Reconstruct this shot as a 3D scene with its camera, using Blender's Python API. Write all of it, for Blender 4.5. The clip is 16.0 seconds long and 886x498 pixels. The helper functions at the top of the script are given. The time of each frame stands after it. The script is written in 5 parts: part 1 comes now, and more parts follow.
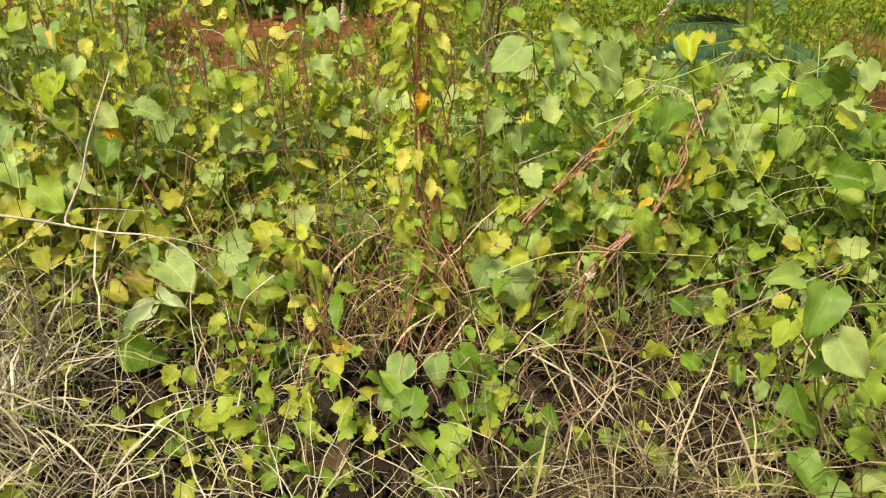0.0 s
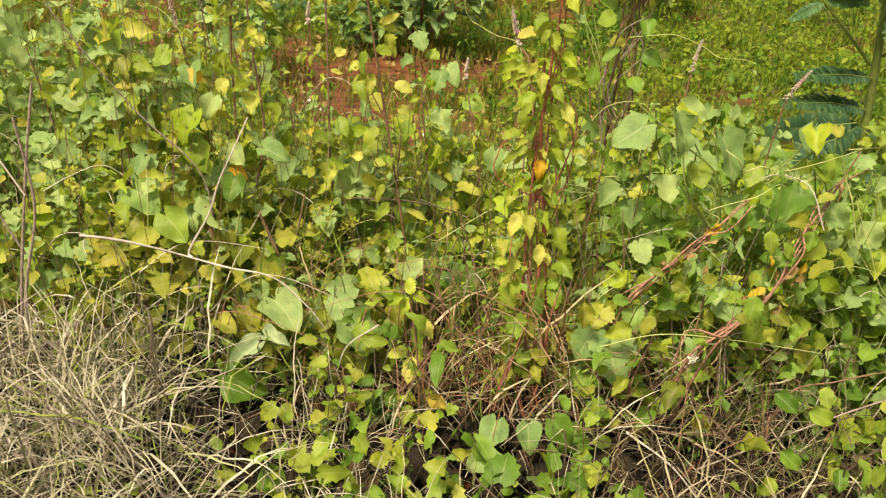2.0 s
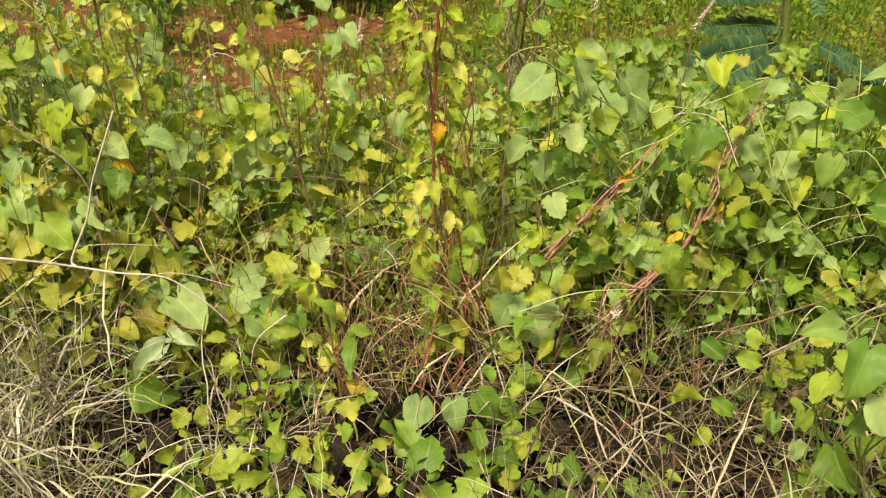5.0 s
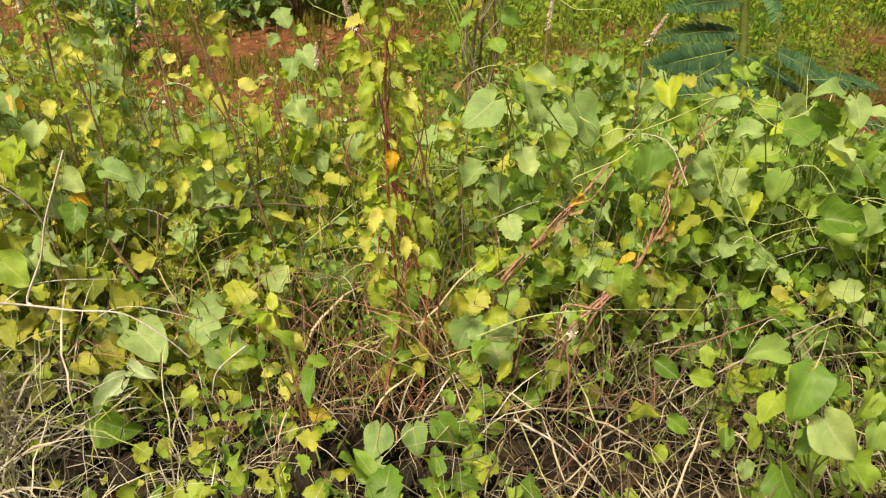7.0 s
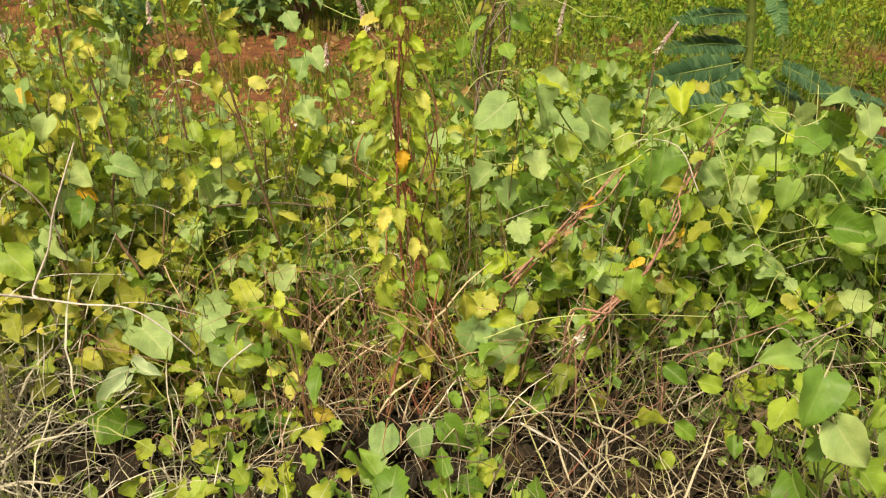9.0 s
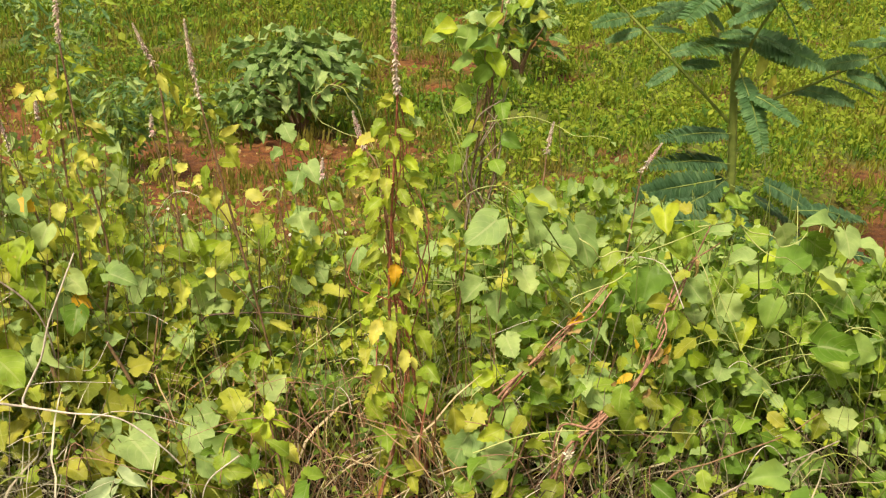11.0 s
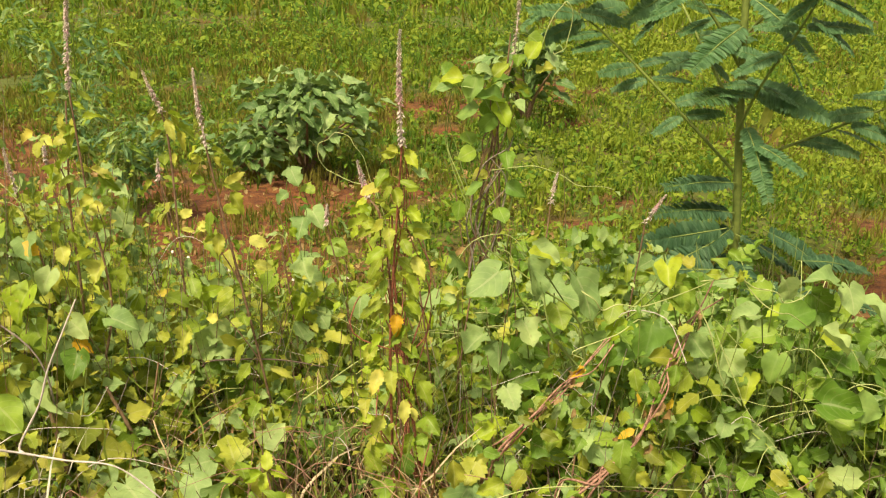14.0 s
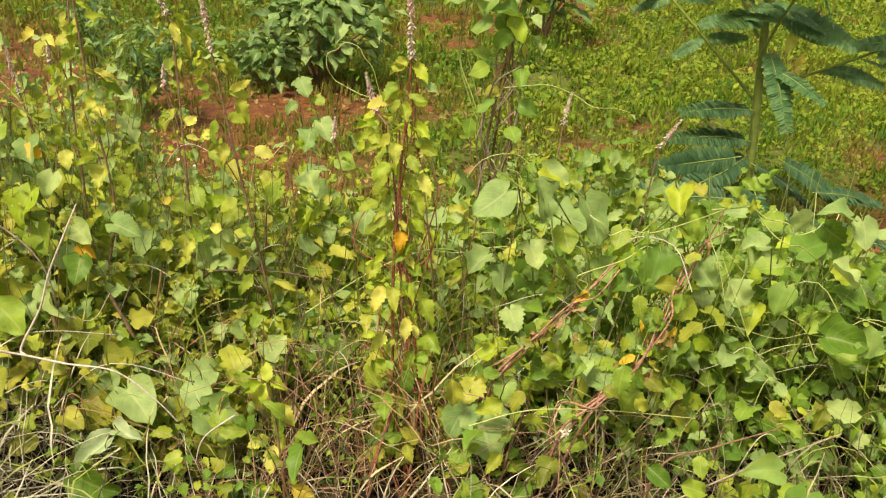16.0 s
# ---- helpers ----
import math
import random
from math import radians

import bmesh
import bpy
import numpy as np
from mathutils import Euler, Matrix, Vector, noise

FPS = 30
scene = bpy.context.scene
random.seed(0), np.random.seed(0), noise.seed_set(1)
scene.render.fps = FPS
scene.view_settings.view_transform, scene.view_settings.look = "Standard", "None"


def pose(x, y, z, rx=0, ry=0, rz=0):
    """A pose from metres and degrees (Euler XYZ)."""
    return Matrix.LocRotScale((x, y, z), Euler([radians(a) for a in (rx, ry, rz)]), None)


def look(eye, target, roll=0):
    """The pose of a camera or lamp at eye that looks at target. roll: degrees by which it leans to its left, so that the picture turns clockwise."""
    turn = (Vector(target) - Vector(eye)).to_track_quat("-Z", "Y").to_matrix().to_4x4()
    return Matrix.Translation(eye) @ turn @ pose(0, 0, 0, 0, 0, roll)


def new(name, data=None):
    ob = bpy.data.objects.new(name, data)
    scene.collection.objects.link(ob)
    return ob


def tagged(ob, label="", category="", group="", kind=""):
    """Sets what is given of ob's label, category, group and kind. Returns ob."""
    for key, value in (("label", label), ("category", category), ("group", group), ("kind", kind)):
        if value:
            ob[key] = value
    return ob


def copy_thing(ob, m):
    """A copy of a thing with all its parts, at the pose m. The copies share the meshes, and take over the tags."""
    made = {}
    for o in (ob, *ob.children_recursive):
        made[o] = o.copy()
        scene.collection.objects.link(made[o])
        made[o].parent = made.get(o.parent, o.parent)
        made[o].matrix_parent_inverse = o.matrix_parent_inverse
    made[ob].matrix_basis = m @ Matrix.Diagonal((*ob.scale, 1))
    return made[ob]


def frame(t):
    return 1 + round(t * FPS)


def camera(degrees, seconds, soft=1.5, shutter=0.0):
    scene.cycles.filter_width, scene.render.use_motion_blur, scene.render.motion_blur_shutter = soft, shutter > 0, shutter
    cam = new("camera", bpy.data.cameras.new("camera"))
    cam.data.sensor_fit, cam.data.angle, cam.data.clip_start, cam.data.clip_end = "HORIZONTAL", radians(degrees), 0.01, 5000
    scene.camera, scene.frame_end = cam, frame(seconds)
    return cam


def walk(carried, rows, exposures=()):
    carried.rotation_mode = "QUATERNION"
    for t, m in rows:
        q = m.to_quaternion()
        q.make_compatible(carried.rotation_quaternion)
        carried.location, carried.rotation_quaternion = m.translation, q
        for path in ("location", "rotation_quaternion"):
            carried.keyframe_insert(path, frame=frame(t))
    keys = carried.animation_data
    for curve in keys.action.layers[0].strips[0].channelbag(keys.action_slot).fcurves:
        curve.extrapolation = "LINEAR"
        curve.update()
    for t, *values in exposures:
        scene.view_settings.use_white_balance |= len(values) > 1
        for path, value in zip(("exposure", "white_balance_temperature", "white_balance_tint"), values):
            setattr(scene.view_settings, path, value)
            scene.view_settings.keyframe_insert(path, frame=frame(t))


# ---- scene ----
# the camera and its walk: seconds, eye, target, roll
cam = camera(53.0, 16.0, soft=1.25)
PATH = [
    (0, (-0.0037, 0.0056, 1.4574), (0.0019, 1.7343, 0.4517), 0.25),
    (0.5, (-0.0106, 0.0087, 1.4540), (-0.0114, 1.7454, 0.4621), 0.95),
    (1, (-0.0145, 0.0152, 1.4578), (-0.0358, 1.7609, 0.4821), 1.40),
    (1.5, (-0.0299, 0.0152, 1.4731), (-0.1082, 1.7666, 0.5105), 1.71),
    (2, (-0.0558, 0.0079, 1.5044), (-0.2323, 1.7664, 0.5680), 3.27),
    (2.5, (-0.0635, 0.0106, 1.4811), (-0.2989, 1.7659, 0.5519), 2.54),
    (3, (-0.0308, 0.0220, 1.4606), (-0.1898, 1.7755, 0.5118), 1.20),
    (3.5, (0.0020, 0.0455, 1.4750), (-0.0779, 1.8061, 0.5296), -0.45),
    (3.7, (0.0131, 0.0559, 1.4836), (-0.0564, 1.8300, 0.5630), -0.73),
    (5.8, (0.0267, 0.1183, 1.5071), (-0.0467, 1.7984, 0.4246), -1.88),
    (6, (0.0328, 0.1151, 1.5118), (-0.0399, 1.7953, 0.4294), -2.23),
    (6.5, (0.0580, 0.1106, 1.5302), (0.0081, 1.8028, 0.4653), -2.32),
    (7, (0.0639, 0.1200, 1.5463), (0.0414, 1.8327, 0.5138), -2.06),
    (7.5, (0.0595, 0.1329, 1.5585), (0.0382, 1.8563, 0.5440), -1.87),
    (8, (0.0671, 0.1276, 1.5433), (0.0456, 1.8512, 0.5291), -1.52),
    (8.2, (0.0610, 0.1205, 1.5318), (0.0433, 1.8442, 0.5177), -1.45),
    (10.3, (0.0355, 0.1129, 1.5259), (0.0171, 1.8750, 0.5800), 0.23),
    (10.5, (0.0380, 0.1044, 1.5417), (0.0255, 1.8945, 0.6499), 0.18),
    (11, (0.0374, 0.0993, 1.5561), (0.0498, 1.9311, 0.7534), 0.46),
    (11.5, (0.0312, 0.1054, 1.5642), (0.0442, 1.9450, 0.7796), 0.59),
    (12, (0.0334, 0.1051, 1.5659), (0.0443, 1.9544, 0.8043), 0.40),
    (12.5, (0.0372, 0.1002, 1.5752), (0.0384, 1.9709, 0.8679), -0.25),
    (13, (0.0392, 0.1035, 1.5759), (0.0406, 1.9762, 0.8736), 0.19),
    (13.5, (0.0441, 0.1058, 1.5725), (0.0446, 1.9781, 0.8693), 0.61),
    (14, (0.0435, 0.1079, 1.5745), (0.0416, 1.9734, 0.8536), 1.16),
    (14.5, (0.0436, 0.1114, 1.5733), (0.0296, 1.9729, 0.8420), 1.19),
    (15, (0.0326, 0.1290, 1.5756), (-0.0092, 1.9486, 0.7465), 2.52),
    (15.5, (0.0421, 0.1334, 1.5775), (0.0023, 1.9330, 0.7056), 2.92),
    (16, (0.0506, 0.1309, 1.5655), (0.0336, 1.9218, 0.6753), 3.14),
]
walk(cam, [(t, look(eye, target, roll)) for t, eye, target, roll in PATH], exposures=((0.0, 0.72, 8600, 16), (8.0, 0.7, 8600, 16), (12.5, 0.77, 8600, 16), (16.0, 0.75, 8600, 16)))

# ---- world and light: bright overcast day ----
SUN_UP, SUN_TURN = radians(61), radians(215)
world = bpy.data.worlds.new("sky")
scene.world = world
world.use_nodes = True
wn = world.node_tree.nodes
sky = wn.new("ShaderNodeTexSky")
sky.sky_type, sky.sun_disc = "NISHITA", False
sky.sun_elevation, sky.sun_rotation = SUN_UP, SUN_TURN
sky.dust_density, sky.air_density = 4.0, 1.0
wn["Background"].inputs["Strength"].default_value = 0.085
cloud = wn.new("ShaderNodeMix")
cloud.data_type = "RGBA"
cloud.inputs[0].default_value = 0.55
cloud.inputs[7].default_value = (6.5, 6.4, 6.0, 1)
world.node_tree.links.new(sky.outputs["Color"], cloud.inputs[6])
world.node_tree.links.new(cloud.outputs[2], wn["Background"].inputs["Color"])
sun_data = bpy.data.lights.new("sun", "SUN")
sun_data.energy, sun_data.angle, sun_data.color = 3.55, radians(13), (1.0, 0.95, 0.86)
sun = new("sun", sun_data)
sun.matrix_world = look((0, 0, 0), (-math.sin(SUN_TURN) * math.cos(SUN_UP), -math.cos(SUN_TURN) * math.cos(SUN_UP), -math.sin(SUN_UP)))


# ---- materials ----
def shader(name):
    mat = bpy.data.materials.new(name)
    mat.use_nodes = True
    nodes, links = mat.node_tree.nodes, mat.node_tree.links
    return mat, nodes, links, nodes["Principled BSDF"]


def ramp(nodes, stops):
    node = nodes.new("ShaderNodeValToRGB")
    e = node.color_ramp.elements
    while len(e) < len(stops):
        e.new(0.5)
    for el, (at, col) in zip(e, stops):
        el.position, el.color = at, (*col, 1)
    return node


def maths(nodes, links, op, a, b=None):
    node = nodes.new("ShaderNodeMath")
    node.operation = op
    for slot, v in zip(node.inputs, (a, b)):
        if v is None:
            continue
        if isinstance(v, (int, float)):
            slot.default_value = v
        else:
            links.new(v, slot)
    return node.outputs[0]


def mixed(nodes, links, fac, a, b, mode="MIX"):
    node = nodes.new("ShaderNodeMix")
    node.data_type, node.blend_type = "RGBA", mode
    for slot, v in ((node.inputs[0], fac), (node.inputs[6], a), (node.inputs[7], b)):
        if isinstance(v, (int, float)):
            slot.default_value = v
        elif isinstance(v, tuple):
            slot.default_value = (*v, 1)
        else:
            links.new(v, slot)
    return node.outputs[2]


def chance(nodes, links):
    """One random number for each leaf, whether it is an object or an island of a larger mesh."""
    info, geo = nodes.new("ShaderNodeObjectInfo"), nodes.new("ShaderNodeNewGeometry")
    return maths(nodes, links, "FRACT", maths(nodes, links, "ADD", info.outputs["Random"], geo.outputs["Random Per Island"]))


def leaf_material(name, stops, vein=0.25, spots=0.3, rough=0.5, thin=0.35, brown=(0.16, 0.08, 0.03)):
    """A leaf: colour by chance, veins along the blade, blotches, brown spots and light that shines through."""
    mat, n, l, bsdf = shader(name)
    col = ramp(n, stops)
    l.new(chance(n, l), col.inputs[0])
    uv = n.new("ShaderNodeUVMap")
    sep = n.new("ShaderNodeSeparateXYZ")
    l.new(uv.outputs[0], sep.inputs[0])
    off = maths(n, l, "ABSOLUTE", maths(n, l, "SUBTRACT", sep.outputs[1], 0.5))
    rib = maths(n, l, "LESS_THAN", off, 0.03)
    wave = maths(n, l, "FRACT", maths(n, l, "SUBTRACT", maths(n, l, "MULTIPLY", sep.outputs[0], 6.0), maths(n, l, "MULTIPLY", off, 5.0)))
    side = maths(n, l, "LESS_THAN", wave, 0.14)
    veins = maths(n, l, "MULTIPLY", maths(n, l, "MAXIMUM", rib, maths(n, l, "MULTIPLY", side, 0.45)), vein)
    place = n.new("ShaderNodeNewGeometry")
    blot = n.new("ShaderNodeTexNoise")
    blot.inputs["Scale"].default_value, blot.inputs["Detail"].default_value = 38.0, 4.0
    l.new(place.outputs["Position"], blot.inputs["Vector"])
    shade = ramp(n, ((0.3, (0.72, 0.76, 0.7)), (0.7, (1.18, 1.12, 1.0))))
    l.new(blot.outputs[0], shade.inputs[0])
    body = mixed(n, l, 1.0, col.outputs[0], shade.outputs[0], "MULTIPLY")
    body = mixed(n, l, veins, body, mixed(n, l, 0.55, body, (0.62, 0.66, 0.36)))
    spot = n.new("ShaderNodeTexNoise")
    spot.inputs["Scale"].default_value, spot.inputs["Detail"].default_value = 130.0, 3.0
    l.new(place.outputs["Position"], spot.inputs["Vector"])
    spotty = ramp(n, ((0.64, (0, 0, 0)), (0.72, (1, 1, 1))))
    l.new(spot.outputs[0], spotty.inputs[0])
    body = mixed(n, l, maths(n, l, "MULTIPLY", spotty.outputs[0], spots), body, brown)
    l.new(body, bsdf.inputs["Base Color"])
    bsdf.inputs["Roughness"].default_value = rough
    bsdf.inputs["Specular IOR Level"].default_value = 0.3
    bump = n.new("ShaderNodeBump")
    bump.inputs["Strength"].default_value, bump.inputs["Distance"].default_value = 0.55, 0.003
    l.new(maths(n, l, "SUBTRACT", blot.outputs[0], veins), bump.inputs["Height"])
    l.new(bump.outputs[0], bsdf.inputs["Normal"])
    glow = n.new("ShaderNodeBsdfTranslucent")
    l.new(mixed(n, l, 0.38, body, (0.34, 0.44, 0.05)), glow.inputs["Color"])
    both = n.new("ShaderNodeMixShader")
    both.inputs[0].default_value = thin
    l.new(bsdf.outputs[0], both.inputs[1])
    l.new(glow.outputs[0], both.inputs[2])
    l.new(both.outputs[0], n["Material Output"].inputs["Surface"])
    return mat


def stem_material(name, a, b, scale=60.0, rough=0.7):
    mat, n, l, bsdf = shader(name)
    place = n.new("ShaderNodeNewGeometry")
    noise_a = n.new("ShaderNodeTexNoise")
    noise_a.inputs["Scale"].default_value, noise_a.inputs["Detail"].default_value = scale, 5.0
    l.new(place.outputs["Position"], noise_a.inputs["Vector"])
    col = ramp(n, ((0.3, a), (0.7, b)))
    l.new(noise_a.outputs[0], col.inputs[0])
    pick = chance(n, l)
    out = mixed(n, l, maths(n, l, "MULTIPLY", pick, 0.3), col.outputs[0], tuple(0.5 * v for v in a))
    l.new(out, bsdf.inputs["Base Color"])
    bsdf.inputs["Roughness"].default_value = rough
    bump = n.new("ShaderNodeBump")
    bump.inputs["Strength"].default_value, bump.inputs["Distance"].default_value = 0.5, 0.002
    l.new(noise_a.outputs[0], bump.inputs["Height"])
    l.new(bump.outputs[0], bsdf.inputs["Normal"])
    return mat


def soil_material():
    """Red earth with clods, darker damp patches, straw litter and a thin green film of weeds far out."""
    mat, n, l, bsdf = shader("red_soil")
    place = n.new("ShaderNodeNewGeometry")
    def cloud(scale, detail):
        t = n.new("ShaderNodeTexNoise")
        t.inputs["Scale"].default_value, t.inputs["Detail"].default_value = scale, detail
        l.new(place.outputs["Position"], t.inputs["Vector"])
        return t.outputs[0]
    big, mid, fine = cloud(1.4, 4.0), cloud(14.0, 6.0), cloud(90.0, 5.0)
    col = ramp(n, ((0.3, (0.08, 0.023, 0.009)), (0.55, (0.175, 0.067, 0.017)), (0.75, (0.26, 0.125, 0.038))))
    l.new(mid, col.inputs[0])
    grain = ramp(n, ((0.3, (0.55, 0.5, 0.5)), (0.7, (1.25, 1.2, 1.15))))
    l.new(fine, grain.inputs[0])
    body = mixed(n, l, 1.0, col.outputs[0], grain.outputs[0], "MULTIPLY")
    moss = ramp(n, ((0.3, (0, 0, 0)), (0.5, (0.9, 0.9, 0.9))))
    l.new(big, moss.inputs[0])
    film = n.new("ShaderNodeAttribute")
    film.attribute_name = "moss"
    body = mixed(n, l, maths(n, l, "MULTIPLY", moss.outputs[0], film.outputs["Fac"]), body, (0.075, 0.12, 0.016))
    l.new(body, bsdf.inputs["Base Color"])
    bsdf.inputs["Roughness"].default_value = 0.95
    bump = n.new("ShaderNodeBump")
    bump.inputs["Strength"].default_value, bump.inputs["Distance"].default_value = 0.9, 0.03
    l.new(maths(n, l, "ADD", mid, maths(n, l, "MULTIPLY", fine, 0.4)), bump.inputs["Height"])
    l.new(bump.outputs[0], bsdf.inputs["Normal"])
    return mat


GREEN = leaf_material("green_leaf", ((0.0, (0.08, 0.2, 0.025)), (0.4, (0.14, 0.3, 0.04)), (0.8, (0.22, 0.38, 0.055)), (1.0, (0.28, 0.42, 0.06))), vein=0.35)
OLIVE = leaf_material("olive_leaf", ((0.0, (0.16, 0.22, 0.03)), (0.5, (0.27, 0.32, 0.045)), (1.0, (0.42, 0.42, 0.07))), vein=0.3, spots=0.4)
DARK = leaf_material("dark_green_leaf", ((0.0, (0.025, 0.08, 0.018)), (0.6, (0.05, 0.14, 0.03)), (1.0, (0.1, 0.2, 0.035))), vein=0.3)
PALE = leaf_material("pale_grey_green_leaf", ((0.0, (0.19, 0.35, 0.12)), (0.6, (0.29, 0.46, 0.18)), (1.0, (0.37, 0.53, 0.21))), vein=0.45, rough=0.6)
BRIGHT = leaf_material("bright_young_leaf", ((0.0, (0.28, 0.45, 0.04)), (1.0, (0.42, 0.54, 0.06))), vein=0.3)
FRESH = leaf_material("fresh_green_leaf", ((0.0, (0.12, 0.28, 0.05)), (0.5, (0.18, 0.36, 0.075)), (1.0, (0.27, 0.45, 0.13))), vein=0.15, spots=0.1, rough=0.45, thin=0.4)
SILVER = leaf_material("silvery_green_leaf", ((0.0, (0.36, 0.5, 0.3)), (1.0, (0.45, 0.58, 0.38))), vein=0.3, spots=0.1, rough=0.5, thin=0.2)
LIME = leaf_material("yellow_green_leaf", ((0.0, (0.17, 0.31, 0.035)), (0.55, (0.29, 0.4, 0.05)), (1.0, (0.44, 0.48, 0.085))), vein=0.35, spots=0.5)
YELLOW = leaf_material("yellowed_leaf", ((0.0, (0.45, 0.54, 0.1)), (0.75, (0.58, 0.61, 0.15)), (1.0, (0.64, 0.55, 0.1))), vein=0.3, spots=0.4)
ORANGE = leaf_material("orange_yellow_leaf", ((0.0, (0.66, 0.5, 0.06)), (1.0, (0.72, 0.42, 0.04))), vein=0.2, spots=0.4)
DEAD = leaf_material("dead_brown_leaf", ((0.0, (0.2, 0.13, 0.05)), (0.6, (0.33, 0.22, 0.09)), (1.0, (0.45, 0.34, 0.17))), vein=0.3, spots=0.8, thin=0.2)
# Near-black leaves: the shade between straws and weeds, put into colour.
GAP_SHADE = leaf_material("gap_shade_leaf", ((0.0, (0.008, 0.006, 0.004)), (0.7, (0.018, 0.013, 0.008)), (1.0, (0.06, 0.04, 0.02))), vein=0.1, spots=0.3, rough=0.9, thin=0.0)
BLUE = leaf_material("blue_green_leaflet", ((0.0, (0.07, 0.2, 0.09)), (0.6, (0.12, 0.3, 0.14)), (1.0, (0.2, 0.4, 0.2))), vein=0.1, spots=0.05, rough=0.5, thin=0.5)
# Darker copy of the leaflet colour, with the shade low on the tree painted in.
SHADED_BLUE = leaf_material("shaded_blue_green_leaflet", ((0.0, (0.03, 0.105, 0.05)), (0.6, (0.05, 0.15, 0.075)), (1.0, (0.1, 0.22, 0.11))), vein=0.1, spots=0.1, rough=0.6, thin=0.4)
BRINJAL = leaf_material("felted_grey_green_leaf", ((0.0, (0.07, 0.17, 0.05)), (0.6, (0.14, 0.28, 0.09)), (1.0, (0.28, 0.43, 0.18))), vein=0.5, rough=0.5, thin=0.2)
CROP = leaf_material("field_weed_leaf", ((0.0, (0.025, 0.095, 0.01)), (0.5, (0.075, 0.2, 0.018)), (0.85, (0.155, 0.275, 0.022)), (1.0, (0.21, 0.3, 0.038))), vein=0.1, rough=0.75, spots=0.1)
CROP_DRY = leaf_material("drying_field_weed", ((0.0, (0.12, 0.12, 0.02)), (0.6, (0.19, 0.18, 0.035)), (1.0, (0.27, 0.24, 0.06))), vein=0.1, rough=0.8)
CROP_LIGHT = leaf_material("light_field_weed", ((0.0, (0.12, 0.215, 0.018)), (0.6, (0.195, 0.295, 0.028)), (1.0, (0.26, 0.345, 0.045))), vein=0.1, rough=0.75, spots=0.1)
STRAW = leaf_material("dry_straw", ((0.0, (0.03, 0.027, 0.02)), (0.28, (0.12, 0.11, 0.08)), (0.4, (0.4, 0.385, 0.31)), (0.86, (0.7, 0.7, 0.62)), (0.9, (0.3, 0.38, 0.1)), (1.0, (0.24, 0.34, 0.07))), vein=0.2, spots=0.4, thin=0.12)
GRASS = leaf_material("green_grass_blade", ((0.0, (0.14, 0.24, 0.03)), (0.6, (0.3, 0.42, 0.07)), (1.0, (0.5, 0.54, 0.2))), vein=0.2, spots=0.2, thin=0.3)
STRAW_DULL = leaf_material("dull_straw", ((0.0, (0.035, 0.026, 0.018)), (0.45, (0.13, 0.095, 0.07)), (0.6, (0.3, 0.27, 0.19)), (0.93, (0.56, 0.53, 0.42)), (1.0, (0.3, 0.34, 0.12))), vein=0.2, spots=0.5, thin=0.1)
STRAW_RED = leaf_material("rusty_straw", ((0.0, (0.06, 0.03, 0.016)), (0.35, (0.22, 0.11, 0.055)), (0.6, (0.42, 0.25, 0.14)), (0.8, (0.62, 0.52, 0.36)), (1.0, (0.66, 0.6, 0.45))), vein=0.2, spots=0.4, thin=0.15)
STEM_GREEN = stem_material("green_stem", (0.12, 0.2, 0.04), (0.26, 0.34, 0.08))
STEM_TREE = stem_material("young_tree_bark", (0.13, 0.2, 0.04), (0.25, 0.33, 0.07), 40.0)
STEM_BROWN = stem_material("brown_stem", (0.12, 0.07, 0.035), (0.32, 0.21, 0.12), 110.0)
STEM_RED = stem_material("reddish_stem", (0.16, 0.045, 0.026), (0.42, 0.16, 0.09), 160.0)
STEM_SALMON = stem_material("salmon_brown_stem", (0.15, 0.07, 0.045), (0.5, 0.29, 0.2), 190.0)
STEM_GREY = stem_material("dry_grey_twig", (0.42, 0.39, 0.33), (0.74, 0.71, 0.64), 110.0)
STEM_OLD = stem_material("weathered_dead_stem", (0.17, 0.14, 0.11), (0.42, 0.37, 0.3), 140.0, 0.9)
STEM_BLACK = stem_material("dark_twig", (0.06, 0.04, 0.03), (0.14, 0.1, 0.07), 80.0)
TENDRIL = stem_material("yellow_green_tendril", (0.28, 0.38, 0.1), (0.5, 0.56, 0.24))
BRACT = leaf_material("dry_pinkish_bract", ((0.0, (0.34, 0.28, 0.26)), (0.5, (0.52, 0.45, 0.43)), (1.0, (0.68, 0.63, 0.6))), vein=0.0, spots=0.2, thin=0.15)
PINK = leaf_material("pink_bract", ((0.0, (0.52, 0.27, 0.36)), (1.0, (0.68, 0.46, 0.54))), vein=0.0, spots=0.2, thin=0.2)
WHITE = leaf_material("white_petal", ((0.0, (0.75, 0.75, 0.7)), (1.0, (0.85, 0.85, 0.82))), vein=0.0, spots=0.0, thin=0.2)
SOIL = soil_material()


# ---- mesh tools ----
RNG = np.random.default_rng(7)


def ground_z(x, y):
    """The bank slopes down to the field, which is nearly flat."""
    x, y = np.asarray(x, float), np.asarray(y, float)
    slope = np.interp(y, (-2.0, 0.2, 0.95, 6.1, 60.0), (0.05, 0.08, 0.36, -0.15, -0.15))
    return slope + 0.02 * np.sin(x * 3.1 + y * 1.7) + 0.015 * np.sin(x * 7.3 - y * 4.1)


def unit(v):
    v = np.asarray(v, float)
    return v / max(np.linalg.norm(v), 1e-9)


